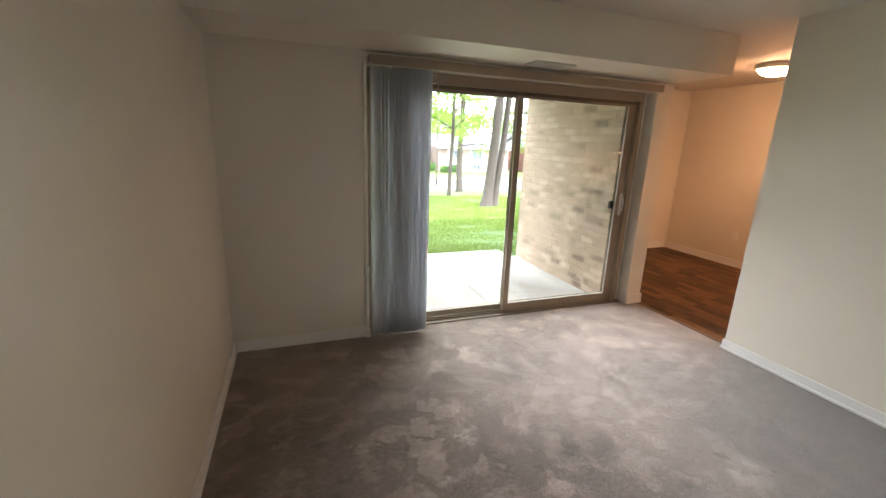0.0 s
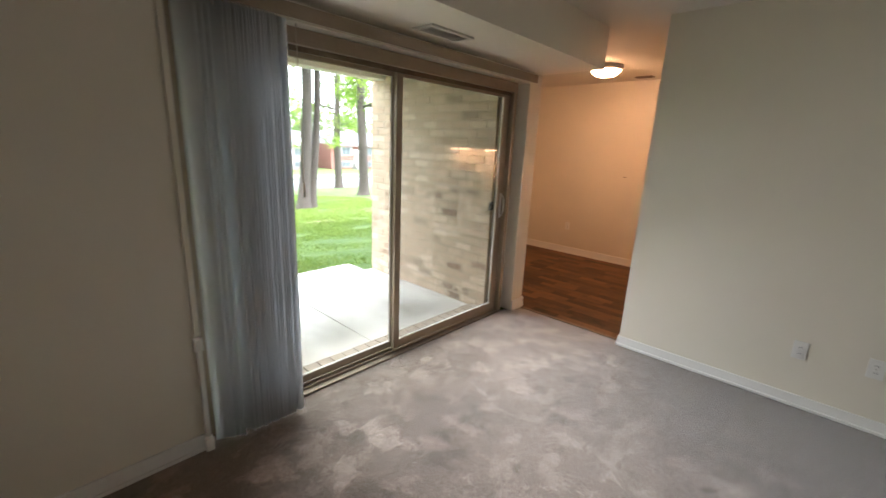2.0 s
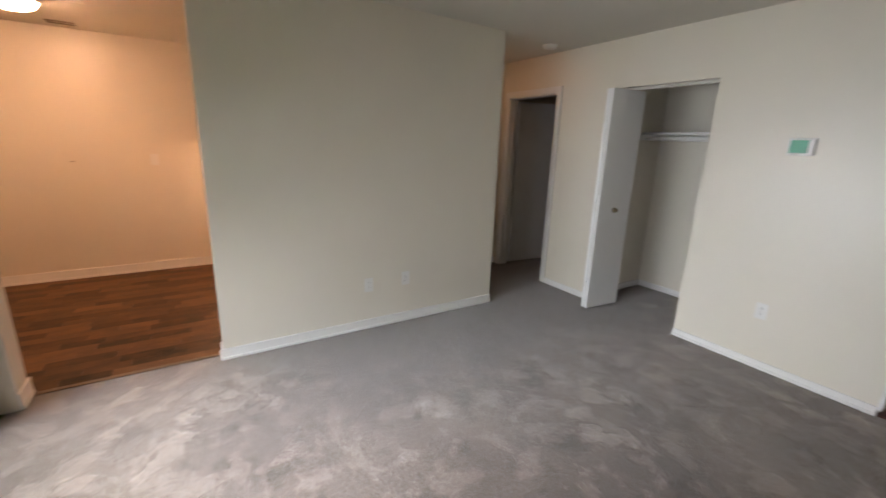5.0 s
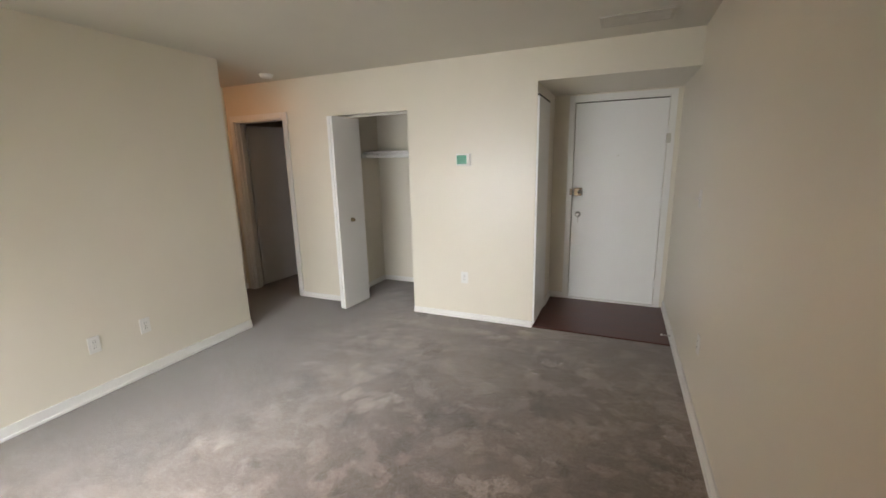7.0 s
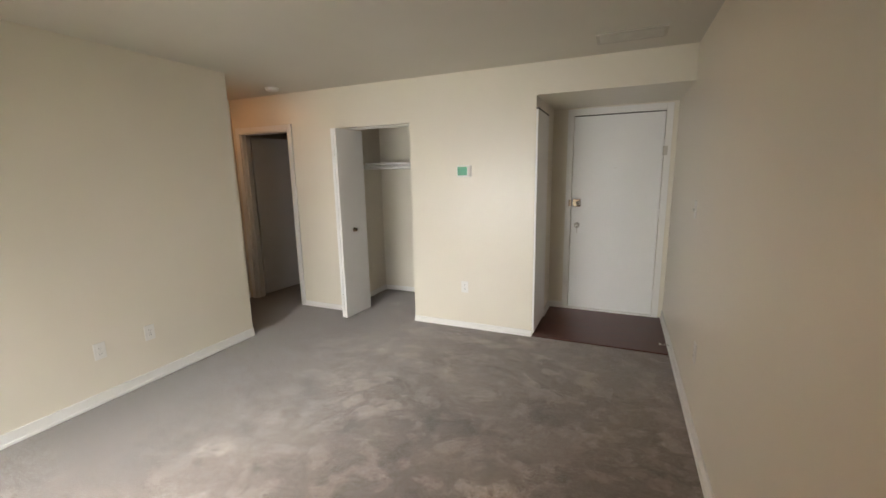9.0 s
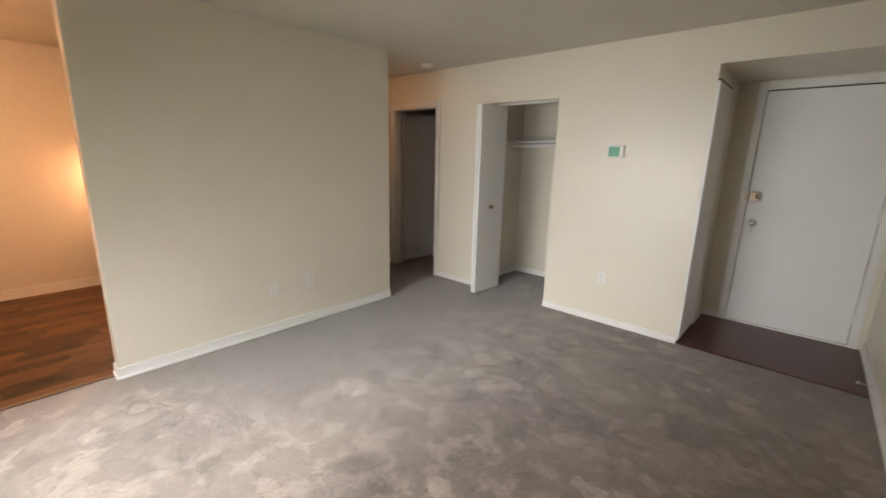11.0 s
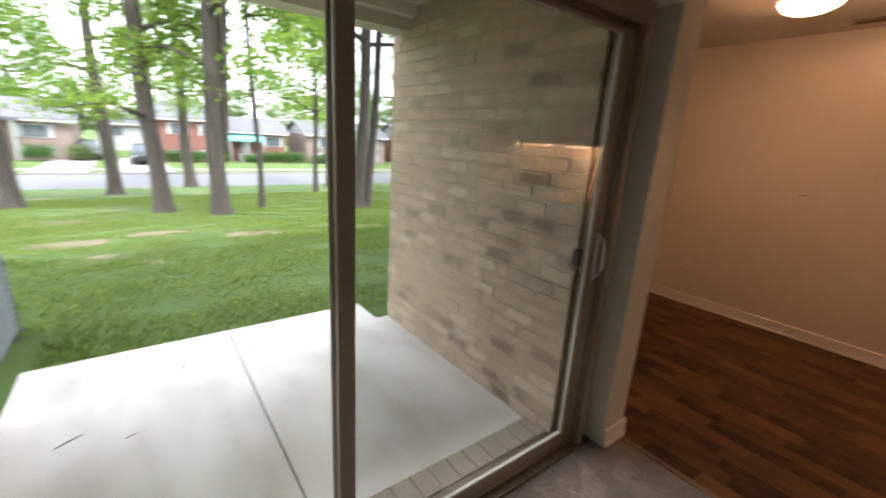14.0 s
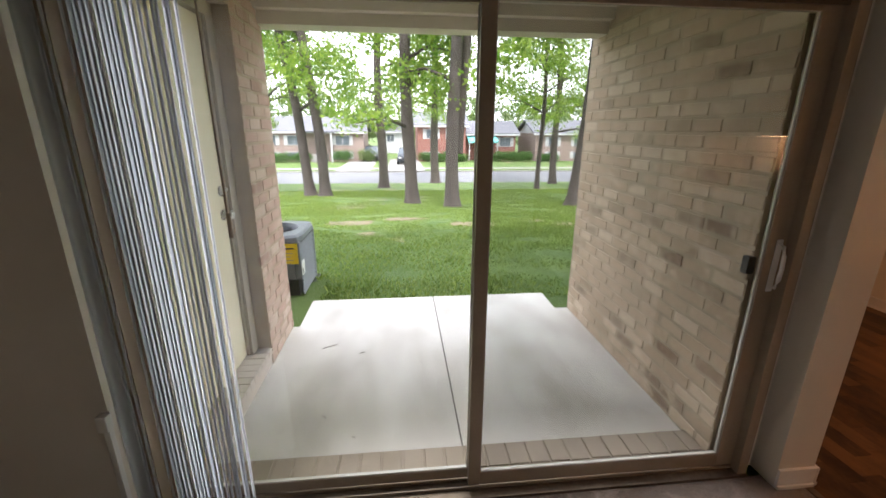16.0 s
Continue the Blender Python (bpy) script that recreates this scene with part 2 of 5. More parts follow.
ALMOND = surface("almond_frame", (0.26, 0.203, 0.14), (0.33, 0.265, 0.19), 3, 70, 0.45, 0.05, 0.0005)
TRACK = surface("worn_bronze_track", (0.1, 0.075, 0.05), (0.2, 0.155, 0.11), 8, 60, 0.4, 0.1, 0.001, metal=0.6)
BLACK = surface("black_plastic", (0.012, 0.012, 0.012), (0.03, 0.03, 0.03), 8, 80, 0.4, 0.05, 0.0005)
PLASTIC = surface("white_plastic", (0.72, 0.71, 0.67), (0.78, 0.77, 0.73), 6, 80, 0.35, 0.02, 0.0004)
# near-black: shade inside slots, gaps and ducts put into colour; also the plinth
SLOT = surface("dark_slot", (0.03, 0.028, 0.025), (0.06, 0.055, 0.05), 8, 60, 0.6, 0.05, 0.0005)
VANE = leafy("grey_blue_vane", (0.8, 0.83, 0.855), (0.87, 0.89, 0.905), 0.52, 0.34, 0.6)
CHROME = surface("brushed_steel", (0.5, 0.48, 0.44), (0.62, 0.6, 0.56), 20, 120, 0.28, 0.03, 0.0003, metal=1.0)
BRASS = surface("aged_brass", (0.2, 0.155, 0.1), (0.32, 0.25, 0.17), 20, 90, 0.35, 0.05, 0.0004, metal=1.0)
GREEN = surface("green_film", (0.05, 0.3, 0.17), (0.07, 0.36, 0.21), 9, 60, 0.35, 0.02, 0.0004)
SILLM = surface("tan_sill_brick", (0.28, 0.225, 0.175), (0.43, 0.355, 0.285), 7, 60, 0.85, 0.35, 0.003, rnd=0.3)
PALESILL = surface("pale_sill_brick", (0.46, 0.39, 0.325), (0.58, 0.51, 0.435), 7, 60, 0.9, 0.3, 0.002, rnd=0.25)
DUSTY = surface("dusty_vent_enamel", (0.46, 0.44, 0.38), (0.56, 0.535, 0.47), 9, 60, 0.6, 0.05, 0.0005)
VENTM = surface("vent_enamel", (0.5, 0.48, 0.42), (0.58, 0.56, 0.5), 9, 60, 0.5, 0.04, 0.0004)
GLASS = glass_material("clear_glass")
# stronger grey tint, darkens the view through the sliding panel
GREYGLASS = glass_material("grey_tinted_glass", (0.78, 0.8, 0.79))
BRICK = brick_material("weathered_tan_brick", (0.18, 0.125, 0.083), (0.475, 0.355, 0.25), (0.61, 0.49, 0.365))
REDBRICK = brick_material("pinkish_brick", (0.24, 0.14, 0.11), (0.5, 0.345, 0.28), (0.58, 0.47, 0.39))
MORTAR = surface("tan_mortar", (0.33, 0.26, 0.18), (0.52, 0.425, 0.31), 7, 70, 0.95, 0.7, 0.004)
CONCRETE = surface("pale_concrete", (0.5, 0.46, 0.415), (0.76, 0.72, 0.68), 1.9, 110, 0.85, 0.3, 0.0015, stretch=(1.5, 0.7, 1), mix=0.22, span_at=(0.34, 0.62))
JOINT = surface("joint_filler", (0.16, 0.145, 0.13), (0.24, 0.22, 0.2), 8, 90, 0.9, 0.2, 0.001)
CREAM = surface("cream_door_enamel", (0.74, 0.675, 0.485), (0.8, 0.735, 0.545), 2, 80, 0.4, 0.04, 0.0005)
JAMB = surface("weathered_grey_wood", (0.3, 0.26, 0.19), (0.44, 0.38, 0.29), 6, 50, 0.8, 0.25, 0.002, stretch=(4, 4, 0.6))
SOFFITM = surface("patio_ceiling_paint", (0.64, 0.59, 0.49), (0.72, 0.67, 0.57), 2, 70, 0.8, 0.15, 0.001)
LAWN = lawn_material()
GRASS = leafy("grass_blade", (0.095, 0.175, 0.026), (0.315, 0.385, 0.09), 0.42)
ROADM = surface("pale_asphalt", (0.115, 0.115, 0.12), (0.155, 0.155, 0.16), 0.6, 30, 0.9, 0.3, 0.003)
KERB = surface("kerb_concrete", (0.21, 0.2, 0.185), (0.29, 0.275, 0.255), 1.5, 40, 0.9, 0.2, 0.002)
BARK = surface("grey_brown_bark", (0.034, 0.027, 0.023), (0.125, 0.1, 0.088), 3, 22, 0.95, 0.9, 0.03, stretch=(3, 3, 0.5), mix=0.5)
LEAF = leafy("spring_leaf", (0.12, 0.24, 0.028), (0.34, 0.45, 0.075), 0.55)
FARLEAF = leafy("far_leaf", (0.08, 0.14, 0.035), (0.2, 0.26, 0.09), 0.4)
SHRUB = leafy("shrub_leaf", (0.035, 0.09, 0.02), (0.1, 0.2, 0.04), 0.25)
ACGREY = surface("grey_enamel", (0.115, 0.122, 0.135), (0.165, 0.174, 0.19), 4, 60, 0.45, 0.05, 0.0006)
ACDARK = surface("dark_coil", (0.02, 0.02, 0.022), (0.05, 0.05, 0.052), 30, 90, 0.6, 0.2, 0.001)
YELLOW = surface("yellow_sticker", (0.75, 0.52, 0.01), (0.82, 0.6, 0.02), 5, 60, 0.5, 0.0)
BEIGE = surface("beige_panel", (0.42, 0.36, 0.26), (0.5, 0.43, 0.32), 5, 60, 0.6, 0.05, 0.0006)
TANWALL = surface("far_tan_brick", (0.2, 0.145, 0.12), (0.28, 0.215, 0.185), 1.2, 12, 0.9, 0.3, 0.01)
REDWALL = surface("far_red_brick", (0.17, 0.07, 0.055), (0.25, 0.115, 0.09), 1.2, 12, 0.9, 0.3, 0.01)
SIDING = surface("white_siding", (0.36, 0.36, 0.355), (0.45, 0.45, 0.445), 1.5, 14, 0.7, 0.1, 0.004)
ROOF = surface("grey_shingle", (0.1, 0.1, 0.113), (0.16, 0.16, 0.175), 1.5, 9, 0.95, 0.4, 0.01, stretch=(1, 3, 3))
DARKGLASS = surface("window_glass_dark", (0.05, 0.06, 0.07), (0.12, 0.14, 0.16), 0.8, 8, 0.12, 0.0)
AWNING = surface("turquoise_awning", (0.1, 0.42, 0.4), (0.2, 0.55, 0.52), 3, 20, 0.7, 0.1, 0.002)
CARPAINT = surface("dark_car_paint", (0.025, 0.03, 0.038), (0.045, 0.05, 0.06), 3, 50, 0.2, 0.0, metal=0.3)
TYRE = surface("tyre_rubber", (0.015, 0.015, 0.015), (0.03, 0.03, 0.03), 8, 60, 0.85, 0.1, 0.002)
TWIG = surface("dry_twig", (0.06, 0.045, 0.03), (0.15, 0.11, 0.07), 20, 80, 0.9, 0.2, 0.001)
LAMPGLOW = glow("lit_lamp_glass", WARM, 20.0)
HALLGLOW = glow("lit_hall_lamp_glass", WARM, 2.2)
HOODGLOW = glow("lit_hood_lens", WARM, 15.0)
STRIPGLOW = glow("lit_strip_lens", WARM, 34.0)


# ---- mesh helpers ----
def bx(bm, x0, x1, y0, y1, z0, z1, bevel=0.0):
    """Adds a box, with its edges rounded by bevel."""
    out = bmesh.ops.create_cube(bm, size=1.0, matrix=Matrix.Translation(((x0 + x1) / 2, (y0 + y1) / 2, (z0 + z1) / 2)) @ Matrix.Diagonal((abs(x1 - x0), abs(y1 - y0), abs(z1 - z0), 1)))
    if bevel:
        es = list({e for v in out["verts"] for e in v.link_edges})
        bmesh.ops.bevel(bm, geom=es, offset=bevel, segments=2, profile=0.7, affect="EDGES")
    return bm


def box(x0, x1, y0, y1, z0, z1, bevel=0.0):
    return bx(bmesh.new(), x0, x1, y0, y1, z0, z1, bevel)


def cyl(bm, r0, r1, depth, m, seg=20, caps=True):
    bmesh.ops.create_cone(bm, cap_ends=caps, segments=seg, radius1=r0, radius2=r1, depth=depth, matrix=m)
    return bm


def lathe(profile, seg=28, m=Matrix()):
    """A turned solid from (radius, height) pairs round z."""
    bm = bmesh.new()
    rings = []
    for r, z in profile:
        rings.append([bm.verts.new(m @ Vector((r * math.cos(2 * math.pi * i / seg), r * math.sin(2 * math.pi * i / seg), z))) for i in range(seg)])
    for a, b in zip(rings, rings[1:]):
        for i in range(seg):
            bm.faces.new((a[i], a[(i + 1) % seg], b[(i + 1) % seg], b[i]))
    bm.faces.new(rings[-1])
    bm.faces.new(list(reversed(rings[0])))
    for f in bm.faces:
        f.smooth = True
    return bm


def tube(points, radii, seg=8):
    """A bent tube through points, closed at both ends."""
    bm = bmesh.new()
    rings = []
    pts = [Vector(p) for p in points]
    for i, p in enumerate(pts):
        d = (pts[min(i + 1, len(pts) - 1)] - pts[max(i - 1, 0)]).normalized()
        side = d.orthogonal().normalized() if abs(d.z) < 0.9 else Vector((1, 0, 0)).cross(d).normalized()
        up = d.cross(side)
        rings.append([bm.verts.new(p + radii[i] * (math.cos(2 * math.pi * k / seg) * side + math.sin(2 * math.pi * k / seg) * up)) for k in range(seg)])
    for a, b in zip(rings, rings[1:]):
        for k in range(seg):
            f = bm.faces.new((a[k], a[(k + 1) % seg], b[(k + 1) % seg], b[k]))
            f.smooth = True
    bm.faces.new(rings[-1])
    bm.faces.new(list(reversed(rings[0])))
    bmesh.ops.recalc_face_normals(bm, faces=bm.faces[:])
    return bm


def mesh_of(name, bm, material):
    me = bpy.data.meshes.new(name)
    bmesh.ops.recalc_face_normals(bm, faces=bm.faces[:])
    bm.to_mesh(me)
    bm.free()
    me.materials.append(material)
    return me


def part(name, bm, material, parent=None, label=""):
    """One mesh object; a part where a parent is given."""
    ob = new(name, mesh_of(name, bm, material))
    if parent is not None:
        ob.parent = parent
        ob.matrix_parent_inverse = Matrix.Translation(-parent.location) if parent.parent is None and parent.type == "EMPTY" else Matrix()
    if label:
        ob["label"] = label
    return ob


def thing(name, at, label, category, group="", kind=""):
    ob = new(name)
    ob.location = at
    ob.empty_display_size = 0.1
    return tagged(ob, label, category, group, kind)


def structure(name, bm, material, label, category):
    return tagged(part(name, bm, material), label, category, kind="structure")

# ---- structure: living room, hall, closet, entry alcove, dining room ----
W, FRONT, PART, H = 0.045, 4.275, 3.765, 2.44
EAST, NORTH = 6.30, 6.15      # dining room
HALL_W, HALL_E = 3.995, 4.86      # doorway edge, hall wall
CL_W, CL_E, CL_H = 2.45, 3.39, 2.03   # closet opening
ALC, ALC_H, ENTRY_Y = 1.215, 2.18, -0.96


def boxes(*rows):
    bm = bmesh.new()
    for r in rows:
        bx(bm, *r)
    return bm


structure("wall_west", box(-0.1, W, -1.1, 4.5, 0, 2.55), PAINT, "long plain cream painted living room wall", "wall")
structure("wall_front", boxes((W, 1.03, FRONT, 4.5, 0, 2.55), (1.03, 3.69, FRONT, 4.5, 2.06, 2.55), (3.69, 3.87, FRONT, 4.5, 0, 2.55)), PAINT, "cream wall with an opening for the glass door", "wall")
structure("wall_dining_west", box(3.66, 3.87, 4.5, 6.27, 0, 2.55), PAINT, "cream dining room wall behind the brick", "wall")
structure("wall_partition", box(PART, 3.885, 0.94, 3.27, 0, 2.44), PAINT, "cream partition wall between living room and kitchen", "wall")
structure("wall_dining_east", box(EAST, 6.42, 0.94, 6.27, 0, 2.55), PAINT, "cream dining room wall lit warm by the lamp", "wall")
structure("wall_dining_north", box(3.87, EAST, NORTH, 6.27, 0, 2.55), PAINT, "plain cream end wall of the dining room", "wall")
structure("wall_kitchen_south", box(3.885, EAST, 0.94, 1.06, 0, 2.55), PAINT, "plain cream wall behind the partition", "wall")
structure("wall_south", boxes((ALC, CL_W, -0.12, 0, 0, 2.55), (CL_W, CL_E, -0.12, 0, CL_H, 2.55), (CL_E, HALL_W, -0.12, 0, 0, 2.55), (HALL_W, 4.74, -0.12, 0, 2.045, 2.55), (4.74, 6.12, -0.12, 0, 0, 2.55), (W, ALC, -0.96, 0, ALC_H, 2.55)), PAINT, "cream wall with closet and entry openings", "wall")
structure("wall_alcove", boxes((ALC, 1.33, -0.96, -0.12, 0, 2.55)), PAINT, "cream side wall of the entry alcove", "wall")
structure("wall_closet_back", box(1.33, CL_E, -1.08, -0.95, 0, 2.55), PAINT, "cream back wall of the open closet", "wall")
structure("wall_entry", boxes((W, 0.145, -1.08, ENTRY_Y, 0, 2.55), (1.005, 1.33, -1.08, ENTRY_Y, 0, 2.55), (0.145, 1.005, -1.08, ENTRY_Y, 2.11, 2.55)), PAINT, "cream wall round the entry door", "wall")
structure("wall_closet_side", box(CL_E, 3.5, -0.95, -0.12, 0, 2.55), PAINT, "cream side wall of the closet", "wall")
structure("wall_hall_east", box(HALL_E, 4.98, 0, 0.94, 0, 2.55), PAINT, "cream wall at the hall's end", "wall")
structure("wall_bedroom", boxes((3.5, 3.62, -3.0, -0.12, 0, 2.55), (3.5, 6.12, -3.12, -3.0, 0, 2.55), (6.0, 6.12, -3.0, -0.12, 0, 2.55)), PAINT, "dim cream walls of the bedroom behind the open door", "wall")
# unseen box, added to stop daylight leaking in round the entry door
structure("wall_entry_light_block", boxes((-0.3, 1.5, -1.6, -1.5, -0.1, 2.6), (-0.3, -0.2, -1.5, -1.08, -0.1, 2.6), (1.4, 1.5, -1.5, -1.08, -0.1, 2.6), (-0.3, 1.5, -1.6, -1.08, 2.45, 2.6), (-0.3, 1.5, -1.6, -1.08, -0.12, -0.02)), PAINT, "unseen closed box keeping daylight out behind the entry door", "wall")
structure("ceiling", box(-0.1, 6.7, -3.12, 6.27, H, 2.6), CEIL, "flat white painted ceiling", "ceiling")
structure("ceiling_soffit", box(W, 3.85, 3.72, FRONT, 2.145, H), PAINT, "boxed cream soffit above the glass door", "soffit")

structure("floor", boxes((W, 3.845, 0, 4.34, -0.1, 0), (ALC, 3.845, -1.08, 0, -0.1, 0), (3.845, 6.12, -3.0, 0.94, -0.1, 0), (3.5, 3.845, -3.0, -1.08, -0.1, 0)), CARPET, "worn greyish beige carpet with brushed patches", "carpet")
structure("floor_entry", box(W, ALC, -1.0, -0.02, -0.05, 0.004), ENTRY, "dark red-brown vinyl floor of the entry", "floor")
dining_floor = structure("floor_dining", box(3.845, EAST, 0.94, NORTH, -0.1, -0.004), PLANK, "brown wood-look plank floor of the dining room", "floor")
structure("floor_threshold", box(3.83, 3.862, 3.27, FRONT, -0.02, 0.006, 0.003), TRACK, "thin dark strip between carpet and planks", "threshold")


def baseboard(x0, y0, x1, y1, nx, ny, h=0.085, d=0.012, label="white painted baseboard"):
    """A skirting with a rounded top and a shoe moulding, along one wall; (nx, ny) points into the room."""
    bm = bmesh.new()
    lo, hi = (min(x0, x1), min(y0, y1)), (max(x0, x1), max(y0, y1))

    def strip(d0, z0, z1, bev):
        xs = (lo[0], hi[0]) if nx == 0 else (sorted((x0, x0 + nx * d0)))
        ys = (lo[1], hi[1]) if ny == 0 else (sorted((y0, y0 + ny * d0)))
        bx(bm, xs[0], xs[1], ys[0], ys[1], z0, z1, bev)

    strip(d, 0.001, h, 0.004)
    strip(d + 0.009, 0.0015, 0.02, 0.004)
    return structure("baseboard", bm, TRIM, label, "baseboard")


baseboard(W, -0.95, W, FRONT, 1, 0)
baseboard(W + 0.02, FRONT, 1.01, FRONT, 0, -1)
baseboard(PART, 0.94, PART, 3.283, -1, 0, 0.08)
baseboard(PART - 0.012, 3.27, 3.885, 3.27, 0, 1, 0.08)
baseboard(PART, 0.94, 3.885, 0.94, 0, -1, 0.08)
baseboard(ALC, 0, CL_W, 0, 0, 1, 0.06)
baseboard(CL_E + 0.01, 0, 3.935, 0, 0, 1, 0.06)
baseboard(3.69, FRONT, 3.87, FRONT, 0, -1, 0.1, 0.014)
baseboard(3.87, FRONT - 0.014, 3.87, NORTH, 1, 0, 0.1, 0.014, "cream-lit white baseboard on the pier")
baseboard(EAST, 1.06, EAST, NORTH, -1, 0, 0.1, 0.014)
baseboard(3.9, NORTH, EAST - 0.02, NORTH, 0, -1, 0.1, 0.014)
baseboard(HALL_E, 0, HALL_E, 0.94, -1, 0, 0.07)
baseboard(CL_E, -0.95, CL_E, -0.13, -1, 0, 0.06)
baseboard(1.34, -0.95, CL_E - 0.02, -0.95, 0, 1, 0.06)
baseboard(ALC, -0.96, ALC, -0.57, -1, 0, 0.07)
baseboard(1.06, ENTRY_Y, ALC - 0.014, ENTRY_Y, 0, 1, 0.07)

# unseen upper floor for the house's true shade; unseen side blocks stop stray light
structure("wall_upper_storey", box(-8, 12, -6, 6.27, 2.62, 7.2), SIDING, "plain upper storey of the apartment house", "wall")
structure("wall_house_side", boxes((-8, -0.15, -6, 6.1, -0.1, 2.6), (6.75, 12, -6, 6.1, -0.1, 2.6)), SIDING, "unseen plain side blocks, added against stray light", "wall")


# ---- sliding glass door ----
slider = thing("door_1", (2.33, 4.4, 0), "closed sliding glass door in an almond frame", "sliding door", kind="structure")
part("head", box(1.04, 3.62, 4.345, 4.475, 1.978, 2.055, 0.004), ALMOND, slider)
part("jamb", box(1.035, 1.085, 4.345, 4.475, 0, 1.978, 0.004), ALMOND, slider)
part("jamb", box(3.572, 3.618, 4.345, 4.475, 0, 1.978, 0.004), ALMOND, slider)
part("jamb_lip", box(3.551, 3.572, 4.42, 4.476, 0.012, 1.978, 0.003), TRACK, slider)
sill = part("sill", box(1.035, 3.618, 4.335, 4.5, -0.02, 0.012, 0.004), TRACK, slider, "worn dark bronze bottom track")
for yy in (4.385, 4.43):
    part("track_rail", box(1.09, 3.57, yy - 0.003, yy + 0.003, 0.012, 0.026), ALMOND, sill)
part("head_stop", box(1.085, 3.572, 4.375, 4.384, 1.95, 1.978), TRACK, slider)


def glass_panel(x0, x1, y, stile_l, stile_r, low, label, glass):
    panel = part("panel", box(x0, x0 + stile_l, y - 0.013, y + 0.013, 0.028, 1.972, 0.004), ALMOND, slider, label)
    part("stile", box(x1 - stile_r, x1, y - 0.013, y + 0.013, 0.028, 1.972, 0.004), ALMOND, panel)
    part("bottom_rail", box(x0 + stile_l, x1 - stile_r, y - 0.012, y + 0.012, 0.028, low, 0.004), ALMOND, panel)
    part("top_rail", box(x0 + stile_l, x1 - stile_r, y - 0.012, y + 0.012, 1.932, 1.972, 0.004), ALMOND, panel)
    for xx in (x0 + stile_l, x1 - stile_r - 0.004):
        part("glazing_bead", box(xx, xx + 0.004, y - 0.0045, y + 0.0045, low, 1.932), VENTM, panel)
    part("glazing_bead", box(x0 + stile_l + 0.006, x1 - stile_r - 0.006, y - 0.008, y + 0.008, low, low + 0.004), VENTM, panel)
    pane = part("pane", box(x0 + stile_l, x1 - stile_r, y - 0.002, y + 0.002, low - 0.005, 1.937), glass, panel, "reflecting glass pane")
    pane.visible_shadow = False
    return panel


glass_panel(1.085, 2.352, 4.445, 0.06, 0.032, 0.077, "fixed glass panel", GLASS)
right_panel = glass_panel(2.316, 3.572, 4.4, 0.052, 0.082, 0.094, "sliding glass panel with handle", GREYGLASS)
handle = part("handle", tube([(3.535 + 0.004, 4.383, 0.925), (3.536, 4.36, 0.935), (3.534, 4.348, 0.97), (3.534, 4.345, 1.02), (3.534, 4.348, 1.07), (3.536, 4.36, 1.105), (3.539, 4.383, 1.115)], [0.007, 0.0075, 0.008, 0.008, 0.008, 0.0075, 0.007], 10), PLASTIC, right_panel, "white arched pull handle")
part("backplate", box(3.527, 3.552, 4.382, 4.387, 0.91, 1.13, 0.002), PLASTIC, handle)
part("latch", box(3.452, 3.489, 4.417, 4.45, 0.975, 1.05, 0.008), BLACK, right_panel, "black outside latch block")
structure("trim_door_return", box(3.618, 3.69, 4.4, 4.49, 0, 2.06), PAINT, "cream painted edge beside the glass door", "trim")
structure("trim_door_side", boxes((1.012, 1.036, 4.262, 4.35, 0.61, 2.07)), PAINT, "narrow pale edge beside the blind", "trim")
cable = thing("cable_cover", (1.0, 4.26, 0), "white plastic raceway running down to the floor", "cable cover")
part("channel", box(1.014, 1.034, 4.25, 4.272, 0.03, 0.54, 0.003), PLASTIC, cable)
part("junction_box", box(1.004, 1.038, 4.24, 4.272, 0.54, 0.6, 0.004), PLASTIC, cable)
part("foot", box(1.004, 1.04, 4.235, 4.262, 0.0, 0.07, 0.004), PLASTIC, cable)

# ---- vertical blind, drawn to one side ----
blind = thing("vertical_blind", (1.3, 4.22, 0.02), "grey-blue vertical blind drawn aside in a stack", "blind")
rail_top = part("headrail", box(1.05, 3.66, 4.195, 4.25, 2.065, 2.105, 0.004), ALMOND, blind, "tan metal headrail under the soffit")
part("front_lip", box(1.05, 3.66, 4.188, 4.195, 2.05, 2.112, 0.002), ALMOND, rail_top)
part("end_cap", box(1.044, 1.05, 4.19, 4.252, 2.062, 2.108, 0.002), ALMOND, rail_top)
part("end_cap", box(3.66, 3.666, 4.19, 4.252, 2.062, 2.108, 0.002), ALMOND, rail_top)


def vane(x, y, angle, z0):
    bm = bmesh.new()
    cols = []
    for i in range(7):
        u = (i / 6 - 0.5) * 0.089
        bow = 0.006 * (1 - (2 * i / 6 - 1) ** 2)
        p = Matrix.Rotation(angle, 3, "Z") @ Vector((bow, u, 0))
        cols.append([bm.verts.new((x + p.x, y + p.y, z)) for z in (z0, 0.7, 1.4, 2.045)])
    for a, b in zip(cols, cols[1:]):
        for k in range(3):
            f = bm.faces.new((a[k], b[k], b[k + 1], a[k + 1]))
            f.smooth = True
    me = mesh_of("vane", bm, VANE)
    ob = new("vane", me)
    ob.parent, ob.matrix_parent_inverse = blind, Matrix.Translation(-blind.location)
    sol = ob.modifiers.new("thickness", "SOLIDIFY")
    sol.thickness = 0.0012
    part("carrier_stem", box(x - 0.004, x + 0.004, y - 0.004, y + 0.004, 2.03, 2.066), PLASTIC, ob)


